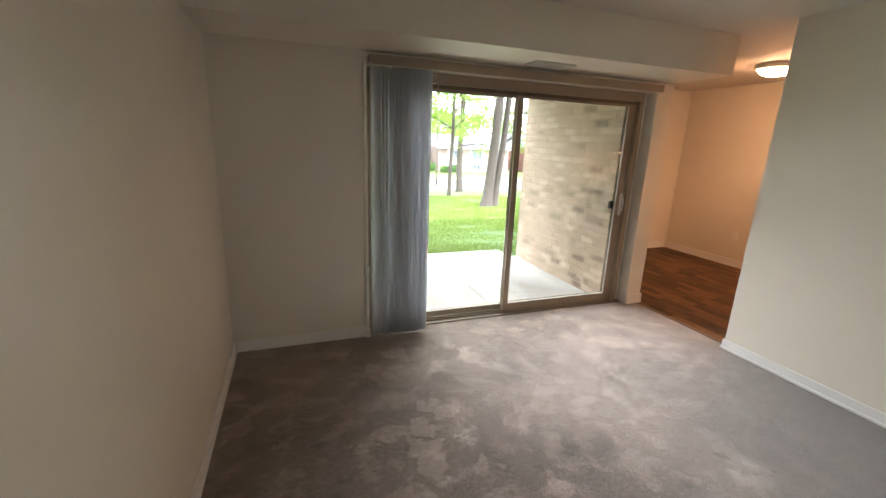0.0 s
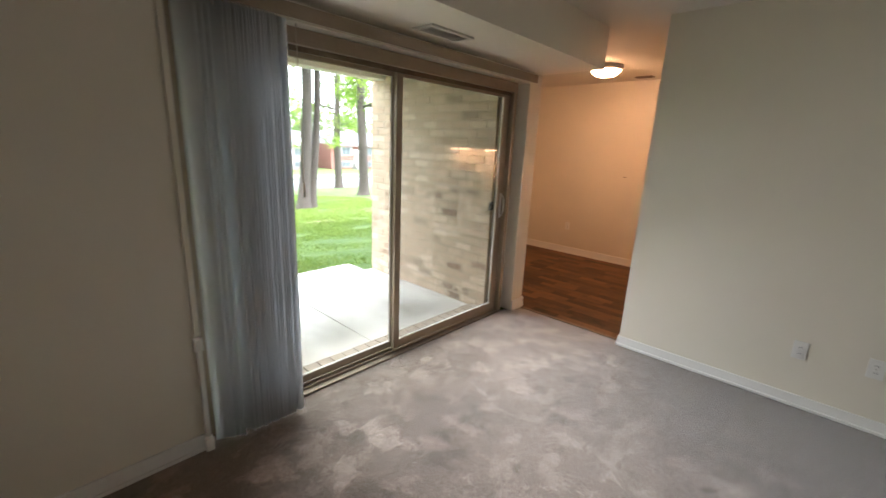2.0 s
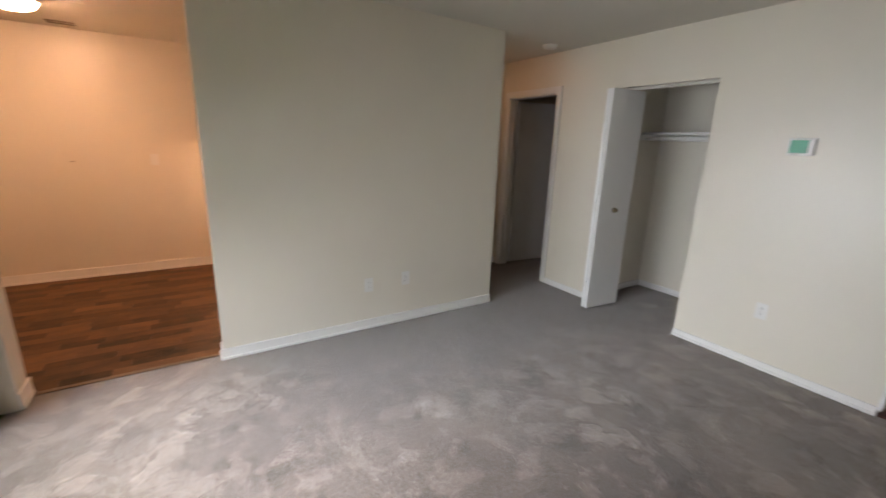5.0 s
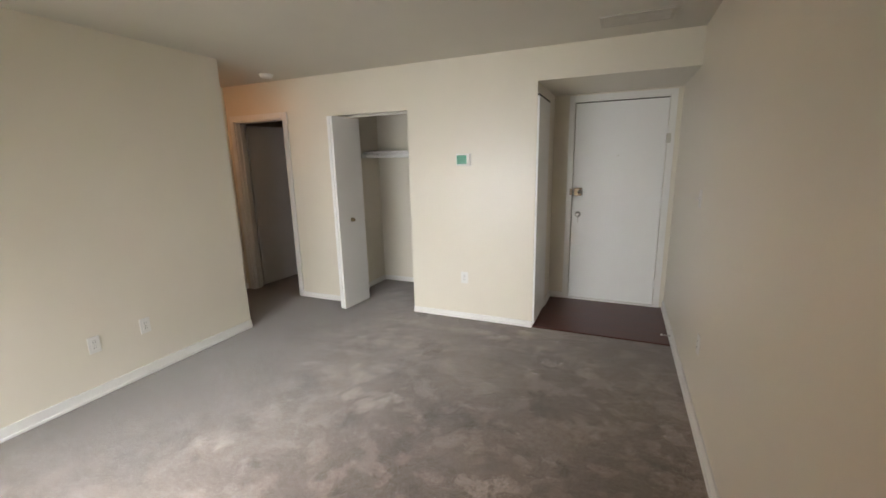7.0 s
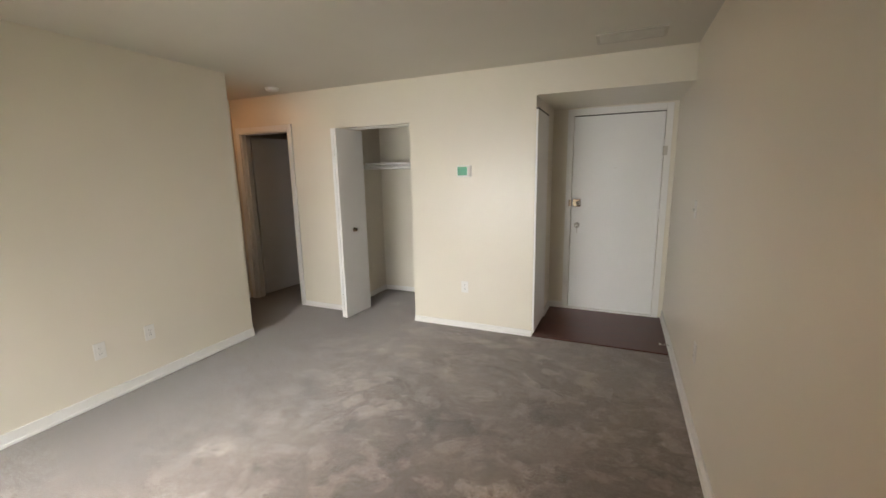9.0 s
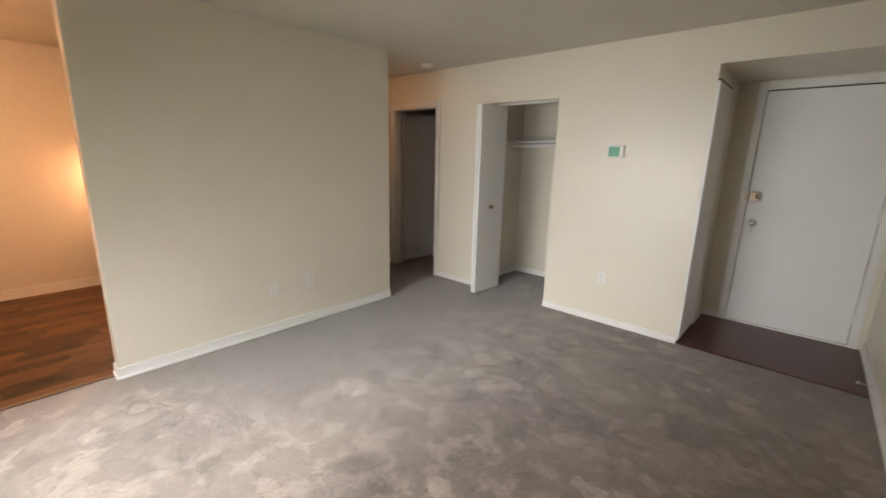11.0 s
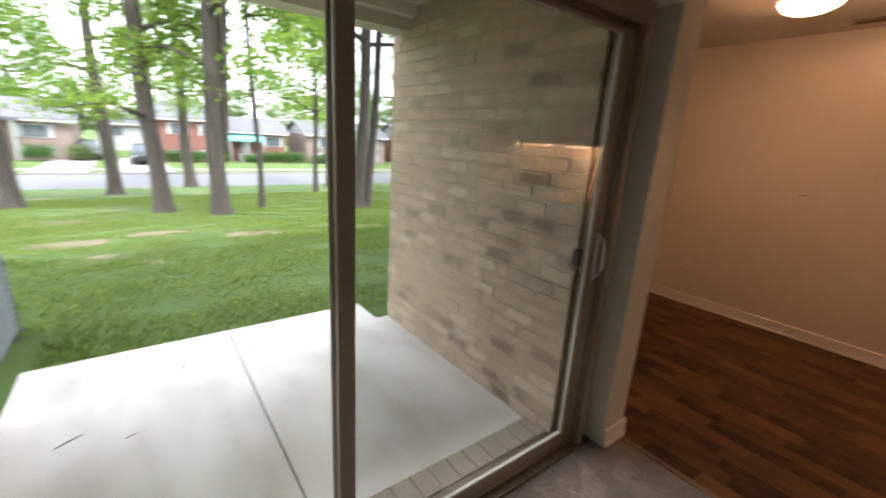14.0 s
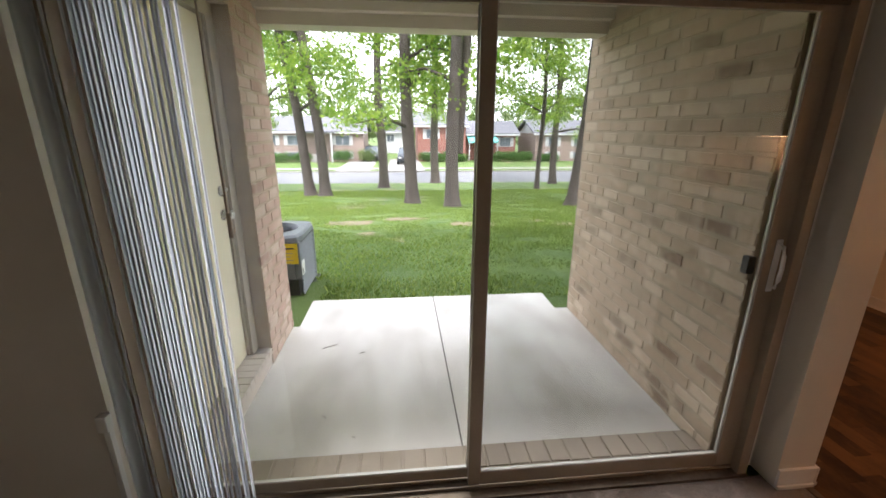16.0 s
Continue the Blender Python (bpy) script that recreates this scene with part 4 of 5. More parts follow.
structure("ground", lawn_mesh(), LAWN, "sloping green lawn with bare patches", "lawn")
structure("road", box(-220, 220, ROAD0 + 0.15, ROAD1 - 0.15, ROADZ - 0.015, ROADZ), ROADM, "pale grey asphalt street", "road")
for y0 in (ROAD0 - 0.03, ROAD1 - 0.15):
    structure("kerb", box(-220, 220, y0, y0 + 0.18, ROADZ - 0.05, ROADZ + 0.135, 0.02), KERB, "concrete kerb along the street", "kerb")
structure("pavement", box(-220, 220, ROAD1 + 1.6, ROAD1 + 2.9, ROADZ + 0.1, ROADZ + 0.15), KERB, "concrete pavement across the street", "pavement")
for x0, x1 in ((-4.2, -0.9), (0.7, 4.4)):
    structure("driveway", box(x0, x1, ROAD1, 58, ROADZ + 0.1, ROADZ + 0.165), KERB, "concrete driveway of a house", "driveway")


def triangles(name, verts, faces, material):
    me = bpy.data.meshes.new(name)
    me.from_pydata(verts.tolist(), [], faces.tolist())
    me.materials.append(material)
    return me


def grass_mesh(count, x0, x1, y0, y1, h0, h1, seed):
    """Bent blades, two triangles each, thinning where the soil is bare."""
    g = np.random.default_rng(seed)
    x, y = g.uniform(x0, x1, count), y0 + (y1 - y0) * g.uniform(0, 1, count) ** 1.6
    clump = np.sin(x * 2.1 + np.sin(y * 1.7) * 2) * np.sin(y * 2.6 + np.sin(x * 1.3) * 2)
    h = g.uniform(h0, h1, count) * (1 + 0.35 * clump)
    inside = (x > 0.8) & (x < 3.7) & (y < 6.6)
    pad = (x > 0.2) & (x < 1.25) & (y > 6.3) & (y < 7.4)
    keep = ~(inside | pad) & (clump > -0.75) & ~(in_bare(x, y) & (g.uniform(0, 1, count) < 0.5))
    x, y, h = x[keep], y[keep], h[keep]
    n = len(x)
    a, lean = g.uniform(0, 2 * np.pi, n), g.uniform(0.1, 1.3, n)
    z = np.array([ground_z(v) for v in y])
    w = 0.0028 + 0.0005 * (y - 6)
    dx, dy = np.cos(a) * w, np.sin(a) * w
    lx, ly = -np.sin(a) * lean * h, np.cos(a) * lean * h
    v = np.stack([np.stack([x - dx, y - dy, z - 0.03], 1), np.stack([x + dx, y + dy, z - 0.03], 1),
                  np.stack([x + lx * 0.4 + dx * 0.7, y + ly * 0.4 + dy * 0.7, z + h * 0.6], 1), np.stack([x + lx, y + ly, z + h], 1)], 1).reshape(-1, 3)
    k = np.arange(n)[:, None] * 4
    f = np.concatenate([k + np.array([[0, 1, 2]]), k + np.array([[0, 2, 3]])], 0)
    return v, f


def in_bare(x, y):
    out = np.zeros(len(x), bool)
    for cx, cy, rx, ry in BARE:
        out |= ((x - cx) / rx) ** 2 + ((y - cy) / ry) ** 2 < 0.8
    return out


BARE = ((0.9, 12.0, 0.65, 0.45), (2.1, 12.5, 0.55, 0.3), (3.6, 11.5, 0.6, 0.35), (5.1, 12.0, 0.35, 0.3), (5.7, 11.4, 0.6, 0.35), (0.3, 15.5, 0.8, 0.6), (8.6, 12.4, 0.8, 0.5), (-1.6, 12.6, 0.9, 0.4))
SOIL = surface("bare_tan_soil", (0.1, 0.09, 0.045), (0.22, 0.175, 0.11), 3, 30, 0.95, 0.6, 0.01)
for k, (cx, cy, rx, ry) in enumerate(BARE):
    bm = bmesh.new()
    rings = []
    for q in (0.35, 0.75, 1.0):
        ring = []
        for i in range(26):
            t = 2 * math.pi * i / 26
            w = q * (1 + 0.9 * noise.noise(Vector((math.cos(t) * 4.2 + k, math.sin(t) * 4.2, k))))
            px, py = cx + rx * w * math.cos(t), cy + ry * w * math.sin(t)
            ring.append(bm.verts.new((px, py, ground_z(py) + 0.05 * noise.noise(Vector((px * 0.3, py * 0.3, 0))) + (0.014 if q < 1 else -0.02))))
        rings.append(ring)
    bm.faces.new(rings[0])
    for a, b in zip(rings, rings[1:]):
        for i in range(26):
            bm.faces.new((a[i], a[(i + 1) % 26], b[(i + 1) % 26], b[i]))
    structure("ground_bare_patch", bm, SOIL, "bare tan soil patch in the lawn", "soil")

v, f = grass_mesh(280000, -6, 12, 6.02, 24, 0.018, 0.05, 3)
tagged(new("grass", triangles("grass", v, f, GRASS)), "short spring grass on the lawn", "grass", kind="stuff")


# ---- trees ----
def leaf_cloud(centres, sizes, per, leaf, seed, flat=0.7):
    """Many small leaf quads, in clumps round the given centres."""
    g = np.random.default_rng(seed)
    c = np.repeat(np.array(centres), per, 0)
    s = np.repeat(np.array(sizes), per)[:, None]
    n = len(c)
    d = g.normal(size=(n, 3))
    d /= np.linalg.norm(d, axis=1)[:, None]
    p = c + d * (g.uniform(0, 1, (n, 1)) ** 0.45) * s * np.array([1, 1, flat])
    u = g.normal(size=(n, 3))
    u /= np.linalg.norm(u, axis=1)[:, None]
    w = np.cross(u, g.normal(size=(n, 3)))
    w /= np.linalg.norm(w, axis=1)[:, None]
    k = leaf * g.uniform(0.6, 1.3, (n, 1))
    v = np.stack([p - u * k, p + w * k * 0.55, p + u * k, p - w * k * 0.55], 1).reshape(-1, 3)
    return v, np.arange(n * 4).reshape(-1, 4)


def tree(x, y, r, height, crown_from, seed, label, lean=0.0, fork=None, spread=3.2, clumps=40, per=190, leaf=0.074):
    """A tapered trunk that flares at the root, limbs, and a loose crown of leaves."""
    g = random.Random(seed)
    z = ground_z(y)
    ob = thing("tree", (x, y, z), label, "tree", "trees on the lawn")

    def stem(x0, y0, r0, lean_x, lean_y, z0=0.0, flare=True):
        pts, rad = [], []
        for hh in [z0 + d for d in (0.0, 0.07, 0.16, 0.28, 0.44)] + [z0 + (height - z0) * (i / 14) ** 1.4 for i in range(2, 15)]:
            t = (hh - z0) / (height - z0)
            pts.append((x0 + lean_x * hh + 0.06 * math.sin(hh * 0.8 + seed), y0 + lean_y * hh + 0.05 * math.cos(hh * 0.7 + seed), z + hh - 0.12 * (z0 == 0)))
            fl = 1 + (0.95 * math.exp(-hh / 0.24) if flare else 0)
            rad.append(r0 * fl * (1 - 0.72 * t ** 1.2))
        return pts, rad

    pts, rad = stem(x, y, r, lean, g.uniform(-0.02, 0.02))
    trunk_bm = tube(pts, rad, 12)
    for v in trunk_bm.verts:
        k = 1 + 0.1 * noise.noise(Vector((v.co.x * 5, v.co.y * 5, v.co.z * 0.8)))
        cx = x + lean * (v.co.z - z)
        v.co.x = cx + (v.co.x - cx) * k
    trunk = part("trunk", trunk_bm, BARK, ob)
    if fork:
        p2, r2 = stem(x + fork[0], y + 0.1, r * 0.72, lean + fork[1], 0.02, fork[2], fork[2] == 0)
        part("second_stem", tube(p2, r2, 10), BARK, trunk)
    centres, sizes = [], []
    for c in range(clumps):
        hh = crown_from + (height - crown_from) * (c + g.random()) / clumps
        k = max(i for i, p in enumerate(pts[:-1]) if p[2] <= z + hh)
        base = Vector(pts[k])
        a = g.uniform(0, 2 * math.pi)
        out = spread * g.uniform(0.3, 1.0) * (1 - 0.5 * max(0, (hh - crown_from) / (height - crown_from)) ** 2)
        tip = base + Vector((math.cos(a) * out, math.sin(a) * out, g.uniform(-0.3, 1.1)))
        if c % 2 == 0:
            mid = base.lerp(tip, 0.5) + Vector((0, 0, 0.25))
            part("limb", tube([base, mid, tip], [rad[k] * 0.3 + 0.02, rad[k] * 0.18 + 0.012, 0.008], 6), BARK, trunk)
        for t in (1.0, 0.72):
            centres.append(base.lerp(tip, t) + Vector((g.uniform(-0.4, 0.4), g.uniform(-0.4, 0.4), g.uniform(-0.3, 0.4))))
            sizes.append(g.uniform(0.55, 1.15))
    v, f = leaf_cloud([tuple(c) for c in centres], sizes, per, leaf, seed)
    crown = new("crown", triangles("crown", v, f, LEAF))
    crown.parent, crown.matrix_parent_inverse = ob, Matrix.Translation(-ob.location)
    return ob


tree(-1.73, 20.8, 0.215, 15, 4.2, 11, "tall leaning grey-brown trunk with a high crown", -0.11)
tree(-1.1, 20.5, 0.215, 16, 5.2, 12, "tall straight trunk beside a leaning one", -0.065)
tree(1.03, 26.8, 0.265, 17, 4.0, 13, "far tall trunk with spring leaves", -0.01)
tree(2.35, 16.7, 0.205, 15, 3.2, 14, "tall dark trunk with low leafy shoots", -0.01, spread=2.6)
tree(4.5, 32.6, 0.3, 17, 4.6, 15, "far tall trunk near the street")
tree(3.66, 15.5, 0.195, 16, 4.2, 16, "pale grey forked trunk on the lawn", 0.0, fork=(0.16, 0.035, 1.6))
tree(4.9, 16.8, 0.085, 12, 4.6, 26, "thin straight young trunk on the lawn", 0.0, spread=2.2, clumps=26)
tree(9.3, 24.1, 0.125, 13, 4.2, 17, "slim straight young tree", 0.0, spread=2.8)
tree(7.5, 15.3, 0.185, 16, 4.6, 18, "tall pale double trunk leaning outwards", 0.035, fork=(0.36, 0.035, 0))
tree(-4.24, 23.8, 0.17, 14, 3.0, 19, "leafy slim tree beside the brick pier", -0.02, spread=3.4, per=190)
tree(13.6, 20.4, 0.26, 15, 4.5, 20, "tall trunk with a light green crown")
tree(18.5, 30.5, 0.3, 16, 4.5, 21, "far tall trunk with a broad crown")
tree(12.5, 30.5, 0.24, 15, 3.8, 22, "far slim trunk near the street")
tree(-8.0, 29.0, 0.28, 15, 3.6, 23, "far leafy tree near the street")
tree(21.0, 22.0, 0.28, 15, 3.6, 25, "broad leafy tree further along the lawn")


# ---- houses across the street ----
ZH = ROADZ + 0.13


def far_window(parent, xc, y, zc, w, h, shutters=True, shutter_mat=None):
    wn_ = part("window", box(xc - w / 2, xc + w / 2, y - 0.06, y + 0.02, zc - h / 2, zc + h / 2), SIDING, parent)
    half = (w - 0.18) / 2
    for s in (-1, 1):
        cx = xc + s * (half / 2 + 0.03)
        part("pane", box(cx - half / 2, cx + half / 2, y - 0.08, y - 0.05, zc - h / 2 + 0.07, zc + h / 2 - 0.07), DARKGLASS, wn_)
    if shutters:
        for s in (-1, 1):
            cx = xc + s * (w / 2 + 0.2)
            part("shutter", box(cx - 0.17, cx + 0.17, y - 0.07, y + 0.01, zc - h / 2, zc + h / 2, 0.01), shutter_mat or SIDING, wn_)


def house(x0, x1, y0, depth, wall_h, roof_h, wall, label, windows, lower=True, porch=None, awning=None, door_x=None, gable_front=False):
    ob = thing("house", ((x0 + x1) / 2, y0 + depth / 2, ZH), label, "house", "houses across the street")
    part("wall", box(x0, x1, y0, y0 + depth, ZH - 0.3, ZH + wall_h), wall, ob)
    bm = bmesh.new()
    e = 0.45
    ze, zr, ym = ZH + wall_h, ZH + wall_h + roof_h, y0 + depth / 2
    for s in (0, 1):
        pts = []
        for dz in (0.0, 0.16):
            if s == 0:
                pts += [(x0 - e, y0 - e, ze + dz - 0.06), (x1 + e, y0 - e, ze + dz - 0.06), (x1 + e, ym, zr + dz), (x0 - e, ym, zr + dz)]
            else:
                pts += [(x0 - e, ym, zr + dz), (x1 + e, ym, zr + dz), (x1 + e, y0 + depth + e, ze + dz - 0.06), (x0 - e, y0 + depth + e, ze + dz - 0.06)]
        vs = [bm.verts.new(p) for p in pts]
        for q in ((0, 1, 2, 3), (7, 6, 5, 4), (0, 4, 5, 1), (1, 5, 6, 2), (2, 6, 7, 3), (3, 7, 4, 0)):
            bm.faces.new([vs[i] for i in q])
    part("roof", bm, ROOF, ob, "grey shingled gable roof")
    for xx in (x0, x1 - 0.12):
        bm = bmesh.new()
        a = [bm.verts.new((xx, y, zz)) for y, zz in ((y0, ze), (y0 + depth, ze), (ym, zr))]
        b = [bm.verts.new((xx + 0.12, y, zz)) for y, zz in ((y0, ze), (y0 + depth, ze), (ym, zr))]
        bm.faces.new(a), bm.faces.new(b[::-1])
        for i in range(3):
            bm.faces.new((a[i], a[(i + 1) % 3], b[(i + 1) % 3], b[i]))
        part("gable", bm, SIDING, ob, "white sided gable end")
    part("fascia", box(x0 - 0.45, x1 + 0.45, y0 - 0.5, y0 - 0.44, ze - 0.2, ze + 0.02), SIDING, ob)
    for cx, w in windows:
        far_window(ob, cx, y0, ZH + wall_h - 1.0, w, 1.15)
        if lower:
            far_window(ob, cx, y0, ZH + 0.75, w, 0.85)
    if door_x is not None:
        part("front_door", box(door_x - 0.5, door_x + 0.5, y0 - 0.06, y0 + 0.02, ZH + 0.9, ZH + 2.9, 0.02), SIDING, ob)
        part("steps", boxes((door_x - 0.9, door_x + 0.9, y0 - 0.9, y0, ZH, ZH + 0.88), (door_x - 0.9, door_x + 0.9, y0 - 1.3, y0 - 0.9, ZH, ZH + 0.45)), KERB, ob)
    if porch:
        a, b = porch
        part("porch_roof", box(a - 0.3, b + 0.3, y0 - 1.7, y0 - 0.5, ze - 0.1, ze + 0.08), ROOF, ob)
        n = 3
        for i in range(n):
            xx = a + (b - a) * i / (n - 1)
            part("porch_post", box(xx - 0.09, xx + 0.09, y0 - 1.6, y0 - 1.42, ZH, ze - 0.1, 0.01), SIDING, ob)
    if awning:
        a, b = awning
        bm = bmesh.new()
        vs = [bm.verts.new(p) for p in ((a, y0, ze - 0.25), (b, y0, ze - 0.25), (b, y0 - 1.5, ze - 0.85), (a, y0 - 1.5, ze - 0.85), (a, y0, ze - 0.32), (b, y0, ze - 0.32), (b, y0 - 1.5, ze - 1.05), (a, y0 - 1.5, ze - 1.05))]
        for q in ((0, 1, 2, 3), (7, 6, 5, 4), (0, 4, 5, 1), (1, 5, 6, 2), (2, 6, 7, 3), (3, 7, 4, 0)):
            bm.faces.new([vs[i] for i in q])
        aw = part("awning", bm, AWNING, ob, "turquoise striped awning")
        for i in range(3):
            xx = a + (b - a) * (0.03 + 0.47 * i)
            part("awning_post", box(xx - 0.05, xx + 0.05, y0 - 1.45, y0 - 1.35, ZH, ze - 0.95), SIDING, aw)
    return ob


house(-15.5, -2.4, 55, 8, 3.5, 1.7, TANWALL, "split-level tan brick house with white porch posts", ((-13.5, 1.6), (-10.6, 1.6), (-4.9, 1.7)), porch=(-9.0, -6.0), door_x=-7.6)
house(4.2, 10.2, 55, 8, 4.3, 1.6, REDWALL, "red brick house behind the trees", ((5.9, 1.3), (8.7, 1.3)), door_x=None)
house(10.25, 17.0, 56.5, 7, 3.3, 1.5, REDWALL, "low red brick house with a turquoise awning", ((15.6, 1.5),), lower=False, awning=(10.6, 14.4), door_x=12.5)
house(19.2, 30, 55, 8, 3.4, 1.6, TANWALL, "tan brick house with white windows", ((21.5, 1.3), (25, 1.5), (28, 1.3)))
house(-1.6, 3.2, 72, 8, 3.4, 1.6, SIDING, "white house further back", ((0.5, 1.2),), lower=False)
house(-32, -18.5, 56, 8, 3.5, 1.7, SIDING, "white sided house along the street", ((-29, 1.5), (-25, 1.5), (-21, 1.5)))
house(33, 46, 55, 8, 3.6, 1.7, REDWALL, "red brick house along the street", ((35.5, 1.5), (39.5, 1.5), (43, 1.5)), door_x=37.5)
house(49, 62, 55, 8, 3.5, 1.7, SIDING, "pale house at the end of the row", ((51.5, 1.5), (55.5, 1.5), (59, 1.5)))


def shrub(x, y, w, h, seed, label, long=1.0, mat=None):
    z = ground_z(y) if y < ROAD0 else ZH
    g = random.Random(seed)
    ob = thing("shrub", (x, y, z), label, "shrub", "shrubs by the houses")
    n = max(4, int(5 * long))
    cs = [(x + w * long * (i / (n - 1) - 0.5) + g.uniform(-0.1, 0.1), y + g.uniform(-0.15, 0.15), z + h * g.uniform(0.4, 0.62)) for i in range(n)]
    v, f = leaf_cloud(cs, [w * 0.5] * n, 260, 0.09, seed, h / w)
    c = new("foliage", triangles("foliage", v, f, mat or SHRUB))
    c.parent, c.matrix_parent_inverse = ob, Matrix.Translation(-ob.location)
    part("stem", tube([(x, y, z - 0.05), (x + 0.03, y, z + h * 0.3), (x, y, z + h * 0.6)], [0.05, 0.04, 0.02], 6), BARK, ob)


shrub(-12.0, 53.6, 1.4, 1.3, 31, "round clipped bush by the house")
shrub(-9.6, 53.8, 1.4, 1.1, 32, "small round bush by the porch")
shrub(-4.8, 53.6, 1.5, 1.4, 33, "round bush beside the driveway")
shrub(-2.0, 53.9, 1.2, 1.6, 34, "tall light green bush by the corner", mat=FARLEAF)
shrub(6.2, 53.8, 1.3, 1.2, 35, "low hedge before the red house", 2.4)
shrub(16.2, 54.0, 1.3, 1.25, 36, "long clipped green hedge before the house", 3.0)
shrub(9.4, 53.6, 1.1, 1.0, 37, "low bush by the steps")
shrub(13.0, 54.0, 1.1, 0.9, 38, "low bush below the awning", 1.8)
shrub(20.6, 53.8, 1.2, 1.0, 39, "low bush by the tan house", 1.6)


# ---- woods behind the houses ----
def far_wood(x0, x1, y, h, seed, label):
    g = random.Random(seed)
    cs, ss = [], []
    x = x0
    while x < x1:
        top = h * g.uniform(0.75, 1.2)
        for k in range(9):
            cs.append((x + g.uniform(-3, 3), y + g.uniform(-3, 3), ZH + top * (0.25 + 0.75 * g.random())))
            ss.append(g.uniform(1.3, 2.8))
        x += g.uniform(3.5, 6.5)
    v, f = leaf_cloud(cs, ss, 75, 0.34, seed)
    tagged(new("far_trees", triangles("far_trees", v, f, FARLEAF)), label, "trees", kind="stuff")


far_wood(-60, 90, 74, 9, 51, "green trees behind the houses")
far_wood(-90, 130, 95, 12, 52, "tall distant woods")


# ---- parked car ----
def car(x, y, label, paint):
    ob = thing("car", (x, y, ZH + 0.035), label, "car")
    zb = ZH + 0.035

    def loft(sections):
        bm = bmesh.new()
        rings = []
        for yy, w, z0, z1 in sections:
            rings.append([bm.verts.new((x + sx * w, y + yy, zb + zz)) for sx, zz in ((-1, z0), (1, z0), (1, (z0 + z1) / 2), (0.93, z1), (-0.93, z1), (-1, (z0 + z1) / 2))])
        for a, b in zip(rings, rings[1:]):
            for i in range(6):
                f = bm.faces.new((a[i], a[(i + 1) % 6], b[(i + 1) % 6], b[i]))
        bm.faces.new(rings[0]), bm.faces.new(rings[-1][::-1])
        return bm

    body = part("body", loft([(-2.2, 0.78, 0.4, 0.8), (-2.05, 0.9, 0.3, 0.98), (-0.9, 0.93, 0.28, 1.05), (1.8, 0.93, 0.28, 1.05), (2.2, 0.88, 0.35, 1.0)]), paint, ob)
    part("cabin", loft([(-0.95, 0.84, 1.04, 1.08), (-0.3, 0.74, 1.04, 1.68), (1.6, 0.74, 1.04, 1.7), (2.05, 0.82, 1.04, 1.1)]), DARKGLASS, ob)
    part("roof", box(x - 0.68, x + 0.68, y - 0.25, y + 1.6, zb + 1.68, zb + 1.74, 0.02), paint, ob)
    for s in (-1, 1):
        part("headlight", box(x + s * 0.62 - 0.16, x + s * 0.62 + 0.16, y - 2.23, y - 2.1, zb + 0.68, zb + 0.82, 0.02), SIDING, body)
        for yy in (-1.35, 1.35):
            m = Matrix.Translation((x + s * 0.84, y + yy, zb + 0.33)) @ Matrix.Rotation(radians(90), 4, "Y")
            wheel = part("wheel", cyl(bmesh.new(), 0.33, 0.33, 0.22, m, 20), TYRE, ob)
            part("rim", cyl(bmesh.new(), 0.2, 0.2, 0.24, m, 14), CHROME, wheel)
    part("grille", box(x - 0.42, x + 0.42, y - 2.235, y - 2.15, zb + 0.5, zb + 0.74, 0.01), BLACK, body)


car(2.6, 51.5, "dark parked car in a driveway", CARPAINT)
car(-1.6, 56.5, "dark car at the back of a driveway", CARPAINT)


